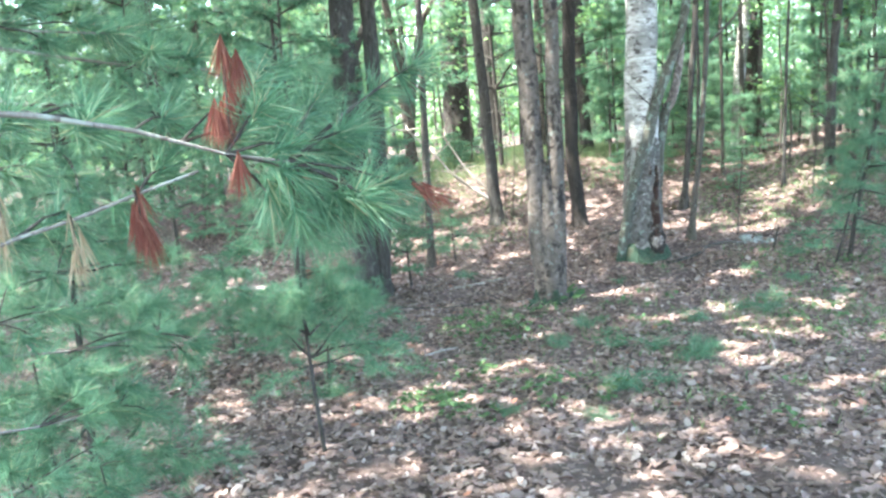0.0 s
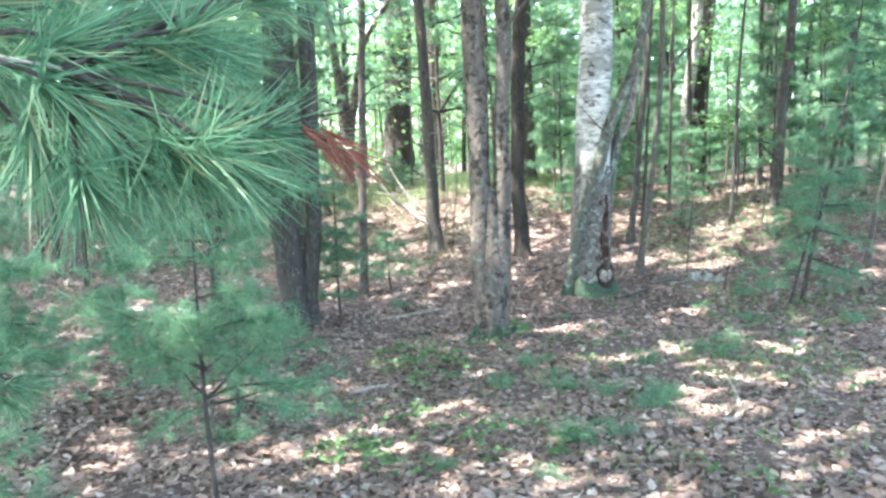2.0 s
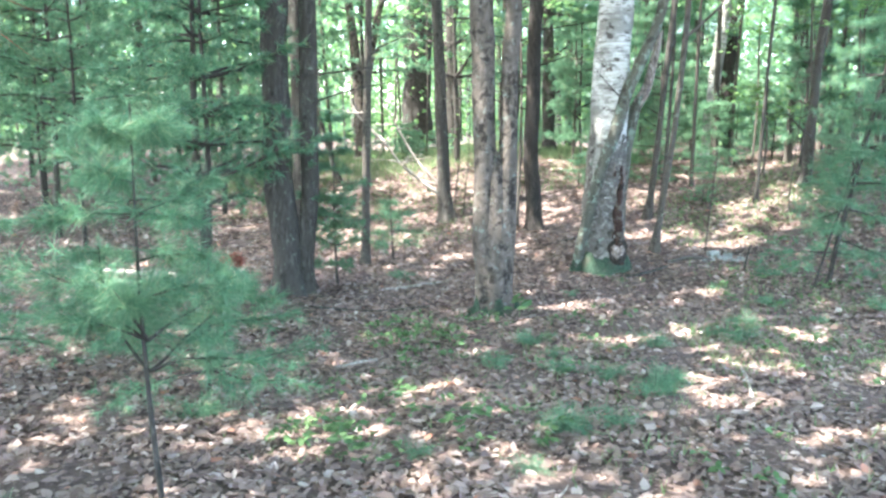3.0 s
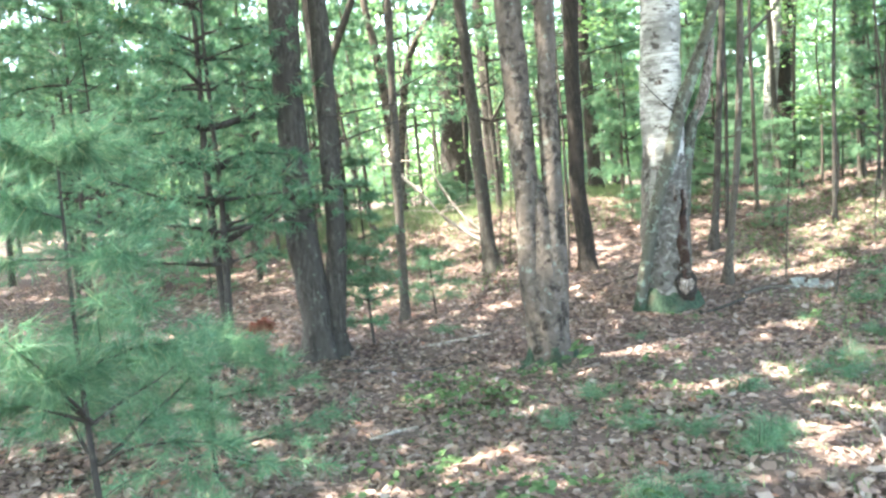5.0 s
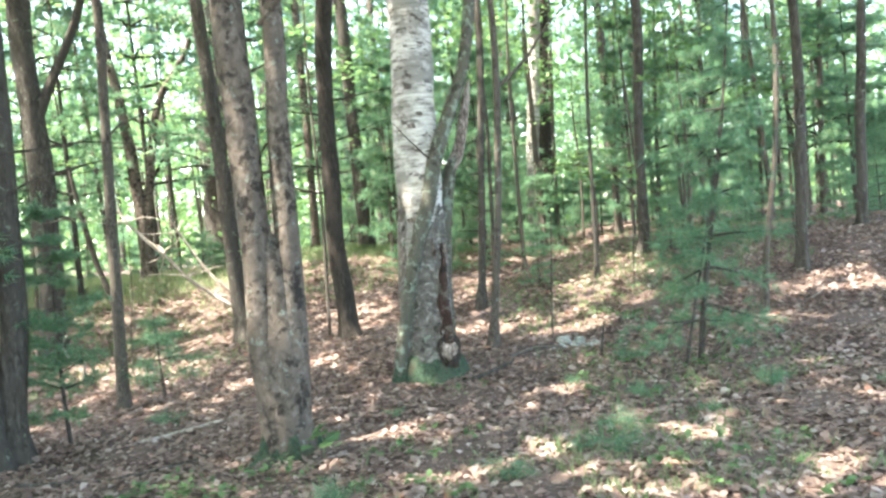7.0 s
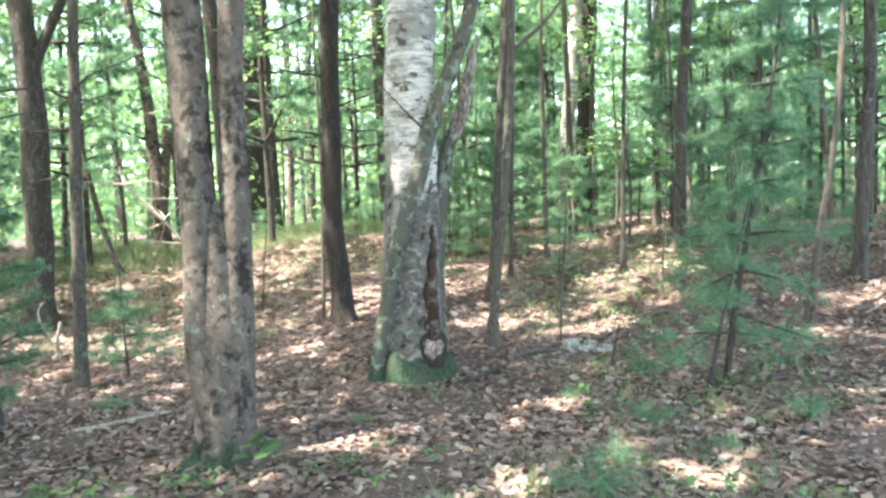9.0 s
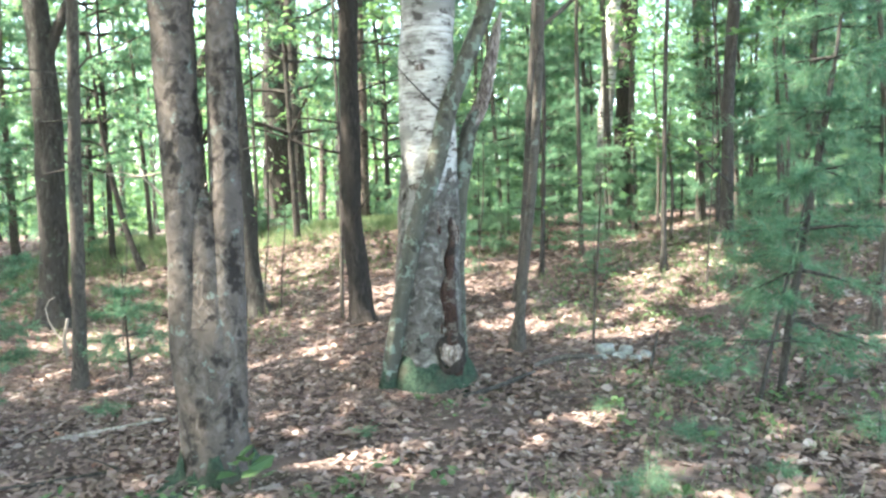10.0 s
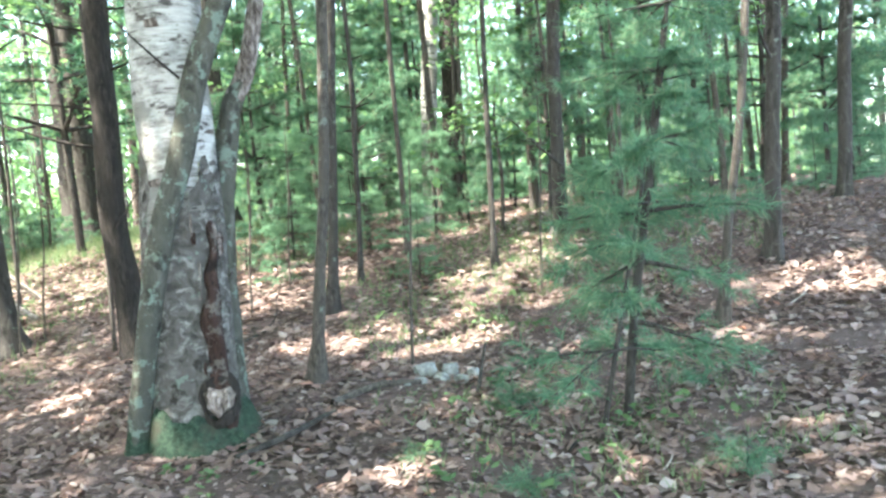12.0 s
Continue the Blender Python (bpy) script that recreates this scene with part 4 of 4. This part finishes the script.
V, F = tube([(-0.6, 0.05, 0.06, 0.006), (-0.2, 0, 0.03, 0.005), (0.1, 0, 0.0, 0.003)], 5, 0.05, 0)
link("stalk", V, F, PINE, e, smooth=True)

# ---- far woods ----
tall = big_tree("forest_tree", "slim dark trunk in the woods behind", [[(0, 60, 0.7, 0.13), (0.05, 60, 3, 0.11), (0.1, 60, 6, 0.1)]], [PINE], 13, 30, 9, 0.3, [((0.05, 60, 4.0), (0.8, -0.4, 0.4), 1.2, 0.02)], 130, group="trees of the woods behind")
pale = big_tree("forest_tree", "slim grey trunk in the woods behind", [[(3, 61, 0.7, 0.1), (3.1, 61, 3, 0.085), (3.1, 61, 6, 0.08)]], [MAPLE], 12, 31, 9, 0.3, [((3.05, 61, 3.6), (-0.8, -0.4, 0.5), 1.2, 0.018)], 130, group="trees of the woods behind")
thin = big_tree("forest_tree", "thin bare young trunk in the woods behind", [[(6, 62, 0.7, 0.05), (6.05, 62, 2.5, 0.042), (6.2, 62, 5, 0.035)]], [SAPLING], 7.5, 32, 7, 0.2, [], 90, group="trees of the woods behind")
g3 = np.random.default_rng(5)
placed = []
while len(placed) < 120:
    x, y = g3.uniform(-26, 26), g3.uniform(17, 46)
    if abs(x) > y * 0.75 + 2 or any((x - q[0]) ** 2 + (y - q[1]) ** 2 < 1.2 for q in placed):
        continue
    placed.append((x, y))
    ob = (tall, pale, thin, thin)[int(g3.integers(0, 4))]
    copy_thing(ob, Matrix.Translation((x, y, float(ground_at(x, y)) - 0.05)) @ Matrix.Rotation(g3.uniform(0, 6.28), 4, "Z") @ Matrix.Scale(g3.uniform(0.75, 1.3), 4))
for x, y, s in ((3.6, 13.9, 0.7), (5.5, 14.8, 0.8), (6.2, 14.9, 0.7), (7.1, 13.2, 0.8), (8.2, 13.6, 1.0), (6.7, 16.4, 1.0), (9.2, 15.5, 1.0), (4.7, 17.8, 1.0), (8.4, 11.4, 0.8), (5.2, 13.3, 0.5), (2.9, 15.8, 0.8), (-5.4, 18.8, 1.2), (-6.9, 18.2, 1.2), (-7.8, 17.4, 1.0), (-9.2, 19.2, 1.3), (-8.3, 20.6, 1.3), (-4.6, 17.0, 0.8)):
    copy_thing(thin, Matrix.Translation((x, y, float(ground_at(x, y)) - 0.03)) @ Matrix.Rotation(x * 3, 4, "Z") @ Matrix.Scale(s, 4))

n = 1050
y = g3.uniform(22, 52, n)
x = g3.uniform(-1, 1, n) * (y * 0.8 + 4)
c = np.stack([x, y, 0.9 + g3.uniform(0, 1, n) ** 1.2 * 13], -1)
V, F = leaves(clumps(c, 42, (0.8, 0.8, 0.35), g3), 0.17, 0.4, g3)
tagged(link("far_foliage", V, F, GREEN), "sunlit green foliage filling the woods behind", "foliage", kind="stuff")
n = 1900
y = g3.uniform(48, 88, n)
x = g3.uniform(-1, 1, n) * (y * 0.8 + 4)
c = np.stack([x, y, 0.9 + g3.uniform(0, 1, n) ** 1.3 * 14], -1)
V, F = leaves(clumps(c, 30, (1.5, 1.5, 0.8), g3), 0.62, 0.35, g3)
tagged(link("distant_foliage", V, F, GREEN), "hazy green mass of distant forest foliage", "foliage", kind="stuff")
n = 1800
y = g3.uniform(22, 56, n)
x = g3.uniform(-1, 1, n) * (y * 0.8 + 4)
c = np.stack([x, y, 0.9 + g3.uniform(0, 1, n) * 9], -1)
V, F = needles(clumps(c, 9, (0.6, 0.6, 0.25), g3), g3.normal(size=(n * 9, 3)), 10, 0.3, 0.024, g=g3)
n = 750
y = g3.uniform(15.5, 27, n)
x = np.where(g3.uniform(0, 1, n) < 0.68, g3.uniform(2.0, 14, n), g3.uniform(-15, -5.5, n))
c = np.stack([x, y, ground_at(x, y) + 0.25 + g3.uniform(0, 1, n) ** 1.3 * 4.5], -1)
V2, F2 = needles(clumps(c, 9, (0.35, 0.35, 0.12), g3), g3.normal(size=(n * 9, 3)) * np.array([1, 1, 0.4]), 11, 0.17, 0.014, g=g3)
n = 800
y = g3.uniform(16, 34, n)
x = np.where(g3.uniform(0, 1, n) < 0.6, g3.uniform(3.5, 19, n), g3.uniform(-20, -5, n))
c = np.stack([x, y, 1.6 + g3.uniform(0, 1, n) * 8], -1)
V3, F3 = needles(clumps(c, 9, (0.5, 0.5, 0.16), g3), g3.normal(size=(n * 9, 3)) * np.array([1, 1, 0.4]), 11, 0.2, 0.018, g=g3)
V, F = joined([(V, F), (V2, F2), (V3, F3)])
tagged(link("far_pine_boughs", V, F, HAZED_NEEDLES), "pine boughs in the woods behind, haze put into their pale green", "foliage", kind="stuff")

# low pines and thin stems crowding the far bank
g6 = np.random.default_rng(61)
for k in range(24):
    x, y = g6.uniform(2.2, 12.5), g6.uniform(14.2, 19.5)
    plant_pine(p5 if k % 2 else p4, x, y, g6.uniform(0, 6.28), g6.uniform(0.45, 0.85) if k % 2 else g6.uniform(0.8, 1.5))
for k in range(34):
    x, y = g6.uniform(2.5, 12.5), g6.uniform(13.6, 20)
    copy_thing(thin, Matrix.Translation((x, y, float(ground_at(x, y)) - 0.03)) @ Matrix.Rotation(g6.uniform(0, 6.28), 4, "Z") @ Matrix.Scale(g6.uniform(0.45, 0.85), 4))
for k in range(14):
    x, y = g6.uniform(-4.5, 2.5), g6.uniform(17.5, 22)
    plant_pine(p4, x, y, g6.uniform(0, 6.28), g6.uniform(0.6, 1.2))

# canopy added over the walk, above the view, for shade; gaps cut at SUN_FLECKS
def overhead(n, x0, x1, y0, y1, z0, z1, g):
    """Leaf places of an added canopy that shades that stretch, thinned at SUN_FLECKS."""
    z = g.uniform(z0, z1, n)
    c = np.stack([g.uniform(x0, x1, n) + LEAN[0] * z, g.uniform(y0, y1, n) + LEAN[1] * z, z], -1)
    p = clumps(c, 36, (0.7, 0.7, 0.3), g)
    return p[~in_gap(p) | (g.uniform(size=len(p)) < 0.13)]


g5 = np.random.default_rng(55)
p = np.vstack([overhead(350, -15, 1, -4, 7, 8.5, 13.5, g5), overhead(430, 1, 10, -4, 7.5, 8.5, 13.5, g5), overhead(640, -15, 10, 7, 14.6, 8.5, 13.5, g5), overhead(500, -20, 16, -18, -4, 8.5, 13.5, g5), overhead(130, 8, 20, 6, 27, 10, 14, g5), overhead(260, -18, -4.5, 14.6, 23, 9, 13.5, g5), overhead(70, -7, 7, 2.5, 10, 8.5, 13.5, g5), overhead(130, 10, 18, -4, 15, 8.5, 13, g5)])
V, F = leaves(p, 0.3, 0.6, g5)
tagged(link("shade_canopy", V, F, GREEN), "green leaves added overhead, out of view, to shade the floor", "foliage", kind="stuff")

# ---- undergrowth ----
def grass(n, x0, x1, y0, y1, tall_blade, g):
    p = scatter(n, x0, x1, y0, y1, 0.0, g)
    return needles(p, np.repeat([[0, 0, 1.0]], n, 0), 3, tall_blade, 0.009, (4, 40), 0.2, 0.0, g)


V, F = joined([grass(2500, -4.2, 3.2, 14.4, 17, 0.1, g3), grass(13000, -5.0, 3.6, 16.6, 22, 0.17, g3), grass(1300, 2.6, 6.2, 10.9, 13.6, 0.1, g3), grass(220, -1.4, 1.2, 5.2, 8.2, 0.09, g3), grass(320, 0.4, 2.8, 4.6, 8.6, 0.09, g3), grass(300, -2.5, 0.5, 11.8, 14.5, 0.14, g3), grass(380, 2.5, 4.6, 8.5, 10.3, 0.09, g3), grass(350, 1.8, 3.4, 6.8, 8.4, 0.09, g3), grass(700, 3.8, 7.5, 12.0, 15.5, 0.12, g3)])
tagged(link("grass", V, F, GRASS), "thin pale green grass in the glade", "grass", kind="stuff")


def seedlings(spots, per, size, g):
    """Low broad-leaved plants: a few leaves on short stalks each."""
    C = []
    for x, y, r, n in spots:
        a, q = g.uniform(0, 6.28, n), r * np.sqrt(g.uniform(0, 1, n))
        px, py = x + q * np.cos(a), y + q * np.sin(a)
        for u, v in zip(px, py):
            h = g.uniform(0.05, 0.14)
            k = np.stack([u + g.normal(size=per) * 0.035, v + g.normal(size=per) * 0.035, float(ground_at(u, v)) + h + g.normal(size=per) * 0.012], -1)
            C.append(k)
    return leaves(np.vstack(C), size, 0.75, g)


V, F = seedlings([(-0.89, 5.64, 0.25, 12), (-0.53, 5.28, 0.25, 12), (-0.65, 6.68, 0.4, 10), (-0.62, 8.36, 0.3, 14), (-0.55, 8.2, 0.45, 34), (0.0, 8.35, 0.35, 16), (-0.3, 7.7, 0.5, 16), (-0.2, 6.0, 0.5, 16), (0.2, 5.6, 0.4, 10), (0.9, 7.3, 0.6, 10), (-0.9, 5.6, 0.3, 8), (1.5, 5.0, 0.5, 6), (3.9, 11.8, 1.1, 40), (1.25, 8.3, 0.4, 8), (2.4, 7.6, 0.5, 6), (2.9, 6.9, 0.5, 8), (3.3, 9.5, 0.7, 14), (2.9, 9.0, 0.5, 7), (4.0, 9.0, 0.6, 8), (2.5, 7.6, 0.5, 7), (5.6, 13.6, 1.2, 30), (0.0, 15.6, 1.6, 40), (1.6, 9.35, 0.25, 5)], 6, 0.055, g3)
tagged(link("ground_seedlings", V, F, SEEDLING), "low bright green seedlings among the dry leaves", "plants", kind="stuff")
plant = thing("seedling", (0.52, 8.68, float(ground_at(0.52, 8.68))), "bright green broad-leaved seedling at the maple's foot", "plant")
V, F = leaves(np.array([[0, 0, 0.17], [0.07, 0.02, 0.14], [-0.07, 0, 0.15], [0.03, -0.05, 0.12], [0.11, -0.02, 0.1], [-0.02, 0.05, 0.19], [-0.1, -0.04, 0.09]]), 0.13, 0.75, g3)
link("leaves", V, F, SEEDLING, plant)
V, F = tube([(0, 0, -0.02, 0.004), (0.01, 0, 0.09, 0.003), (0, 0, 0.17, 0.002)], 6, 0.03, 0)
link("stalk", V, F, GRASS, plant, smooth=True)

tuft_pine = pine("pine_seedling", "tiny soft green pine seedling among dry leaves", 0.14, 0.015, 0.15, 0.035, 50, 3, 11, 0.05, 0.0022, 0.0028, group="pine seedlings on the floor")
set_pine(tuft_pine, 0.6, 5.75)
for x, y, s in ((1.33, 6.5, 1.0), (1.5, 6.7, 0.8), (0.72, 7.5, 0.7), (0.35, 5.1, 0.8), (-0.25, 5.35, 0.7), (2.1, 7.9, 0.7), (3.2, 8.3, 0.8), (2.6, 9.4, 0.7), (4.4, 7.9, 0.9), (1.1, 9.3, 0.6), (-0.75, 10.2, 1.0), (4.3, 9.6, 0.9),
                (0.65, 5.79, 1.4), (1.4, 6.6, 1.3), (0.57, 7.86, 1.2), (-1.66, 6.05, 1.4), (0.92, 5.86, 0.9), (2.49, 8.18, 1.2), (1.57, 7.6, 1.1), (1.04, 6.85, 1.1), (0.25, 7.32, 1.2), (1.28, 6.41, 1.2), (0.74, 7.05, 1.1), (2.28, 7.78, 1.2), (-1.94, 7.25, 1.4), (3.3, 9.9, 1.2), (3.0, 8.9, 1.1), (3.9, 8.6, 1.2)):
    plant_pine(tuft_pine, x, y, x * 5, s)


# ---- stones, sticks and fallen wood ----
def rock(x, y, sx, sy, sz, turn, seed):
    bm = bmesh.new()
    bmesh.ops.create_icosphere(bm, subdivisions=3, radius=1)
    for v in bm.verts:
        p = v.co + Vector((seed * 7.1, seed * 3.3, 0))
        k = 1 + 0.4 * noise.noise(p * 1.1) + 0.16 * noise.noise(p * 3.2)
        q = v.co * k
        q.z = max(-0.5, min(0.8, q.z))
        q.x = max(-0.8, min(0.85, q.x))
        v.co = Vector((q.x * sx, q.y * sy, q.z * sz))
    me = bpy.data.meshes.new("rock")
    bm.to_mesh(me)
    bm.free()
    for f in me.polygons:
        f.use_smooth = seed % 3 != 0
    me.materials.append(STONE)
    o = new("rock", me)
    o.matrix_basis = Matrix.Translation((x, y, float(ground_at(x, y)) + sz * 0.4)) @ Matrix.Rotation(turn, 4, "Z")
    tagged(o, "pale grey-white stone lying in a small pile on the leaves", "rock", "pile of pale stones")


for k, r in enumerate(((2.92, 10.6, 0.12, 0.085, 0.1, 0.2), (2.83, 10.4, 0.055, 0.06, 0.05, 1.0), (3.02, 10.42, 0.08, 0.06, 0.07, 2.0), (3.17, 10.36, 0.06, 0.07, 0.06, 0.4), (3.14, 10.58, 0.09, 0.07, 0.09, 1.6),
                       (3.32, 10.47, 0.07, 0.06, 0.06, 0.8), (2.7, 10.34, 0.045, 0.04, 0.035, 0.5))):
    rock(3.02 + (r[0] - 3.02) * 0.75, 10.47 + (r[1] - 10.47) * 0.75, r[2] * 0.72, r[3] * 0.72, r[4] * 0.66, r[5], k + 1)


def stick(name, label, points, r, mat=DEAD, twigs=0, seed=0, seg=8):
    """A fallen branch lying on the ground: points (x, y, height above the ground)."""
    P = [(x, y, float(ground_at(x, y)) + h + r * 0.7, r * (1 - 0.5 * k / len(points))) for k, (x, y, h) in enumerate(points)]
    at = P[0][:3]
    e = thing(name, at, label, "fallen branch")
    V, F = tube(moved(P, at), seg, 0.05, 0.07, 0, 5, seed)
    link("stem", V, F, mat, e, smooth=True)
    g = np.random.default_rng(seed)
    for k in range(twigs):
        q = np.array(P[int(g.integers(1, len(P)))][:3]) - at
        V, F = tube(twig(q, g.normal(size=3) + np.array([0, 0, 0.5]), g.uniform(0.3, 0.8), r * 0.45, seed * 9 + k, 0.2, 0.25), 5, 0.08, 0.03)
        link("side_twig", V, F, mat, e, smooth=True)
    return e


stick("fallen_log", "pale barkless log lying on dry leaves", [(-4.4, 10.5, 0), (-3.7, 10.3, 0.01), (-2.9, 10.05, 0)], 0.045, DEAD, 0, 1, 12)
stick("fallen_branch", "pale grey fallen branch on the leaf litter", [(-0.9, 9.72, 0), (-0.6, 9.8, 0.01), (-0.28, 9.92, 0.01), (-0.08, 10.0, 0)], 0.016, DEAD, 0, 2)
stick("fallen_branch", "short pale stick on the leaf litter", [(-1.05, 7.45, 0), (-0.9, 7.6, 0.01), (-0.74, 7.72, 0)], 0.02, DEAD, 0, 3)
stick("fallen_branch", "thin pale stick lying beside the path", [(2.06, 7.05, 0), (1.98, 6.65, 0.015), (1.84, 6.15, 0)], 0.013, DEAD, 0, 4)
stick("fallen_branch", "long thin grey branch on the leaves", [(-1.6, 9.1, 0), (-0.9, 9.0, 0.01), (-0.3, 9.15, 0)], 0.014, PINE, 1, 5)
stick("fallen_branch", "mossy dark branch beside the birch roots", [(1.75, 9.72, 0), (2.05, 9.85, 0.02), (2.3, 10.1, 0)], 0.02, PINE, 0, 6)
stick("fallen_branch", "grey branch leaning over the pale stones", [(3.15, 10.1, 0.02), (3.22, 10.22, 0.12), (3.3, 10.35, 0.24)], 0.012, PINE, 0, 7)
stick("fallen_branch", "half-buried brown branch behind the birch", [(2.3, 10.2, 0), (2.6, 10.35, 0.02), (2.9, 10.4, 0)], 0.026, SAPLING, 0, 8)
stick("dead_branch", "tangled bleached dead branch leaning in the brush", [(-0.3, 14.7, 0), (-0.83, 14.9, 0.42), (-1.15, 14.95, 0.72), (-1.45, 15.0, 1.1), (-1.95, 15.0, 1.65)], 0.03, DEAD, 18, 9)
stick("dead_branch", "bleached dead branch leaning in the brush", [(-0.4, 15.4, 0), (-0.9, 15.4, 0.6), (-1.3, 15.5, 1.3)], 0.025, DEAD, 6, 10)
stick("broken_stub", "bleached broken stub standing in the leaves", [(-1.97, 12.5, 0), (-2.0, 12.5, 0.15), (-1.95, 12.5, 0.38)], 0.022, DEAD, 2, 11)
stick("fallen_branch", "dark twiggy branch lying on the leaves", [(1.0, 11.3, 0), (1.5, 11.6, 0.02), (2.0, 12.3, 0.0)], 0.015, PINE, 2, 12)
for k, (x, y) in enumerate(((2.9, 10.75), (-0.2, 13.6), (-0.05, 13.9), (1.9, 12.9), (2.3, 13.6), (4.2, 11.6), (5.4, 12.6), (-1.6, 13.0))):
    e = thing("twig_sapling", (x, y, float(ground_at(x, y)) - 0.02), "thread-thin bare sapling stem", "sapling", "thread-thin saplings")
    V, F = tube([(0, 0, 0, 0.011), (0.03, 0, 0.5, 0.009), (0.08, 0.02, 1.0, 0.007), (0.1, 0, 1.4 + 0.2 * (k % 3), 0.004)], 6, 0.08, 0.05, 0, 5, k)
    link("stem", V, F, SAPLING, e, smooth=True)
    V, F = leaves(np.random.default_rng(k).normal(size=(14, 3)) * np.array([0.2, 0.2, 0.15]) + np.array([0.1, 0, 1.35]), 0.07, 0.7)
    link("leaves", V, F, GREEN, e)

g4 = np.random.default_rng(77)
for k in range(34):
    x, y = g4.uniform(-3.5, 5.5), g4.uniform(4.2, 12.5)
    a, s = g4.uniform(0, 3.14), g4.uniform(0.12, 0.4)
    if (abs(x - 0.3) < 0.5 and abs(y - 8.95) < 0.5) or (abs(x - 1.5) < 0.7 and abs(y - 10.2) < 0.6):
        continue
    z = float(ground_at(x, y)) + 0.012
    e = thing("twig", (x, y, z), "short dry twig lying on the leaf litter", "twig", "dry twigs on the floor")
    d = np.array([math.cos(a), math.sin(a), 0]) * s
    bend = np.array([-math.sin(a), math.cos(a), 0]) * s * g4.uniform(-0.2, 0.2)
    dz = float(ground_at(x + d[0], y + d[1])) + 0.012 - z
    V, F = tube([(0, 0, 0, 0.006), (*(d * 0.5 + bend + np.array([0, 0, dz * 0.5 + 0.01])), 0.0055), (*(d + np.array([0, 0, dz])), 0.003)], 6, 0.05, 0.05, 0, 5, k)
    link("stem", V, F, (DEAD, SAPLING, PINE)[k % 3], e, smooth=True)
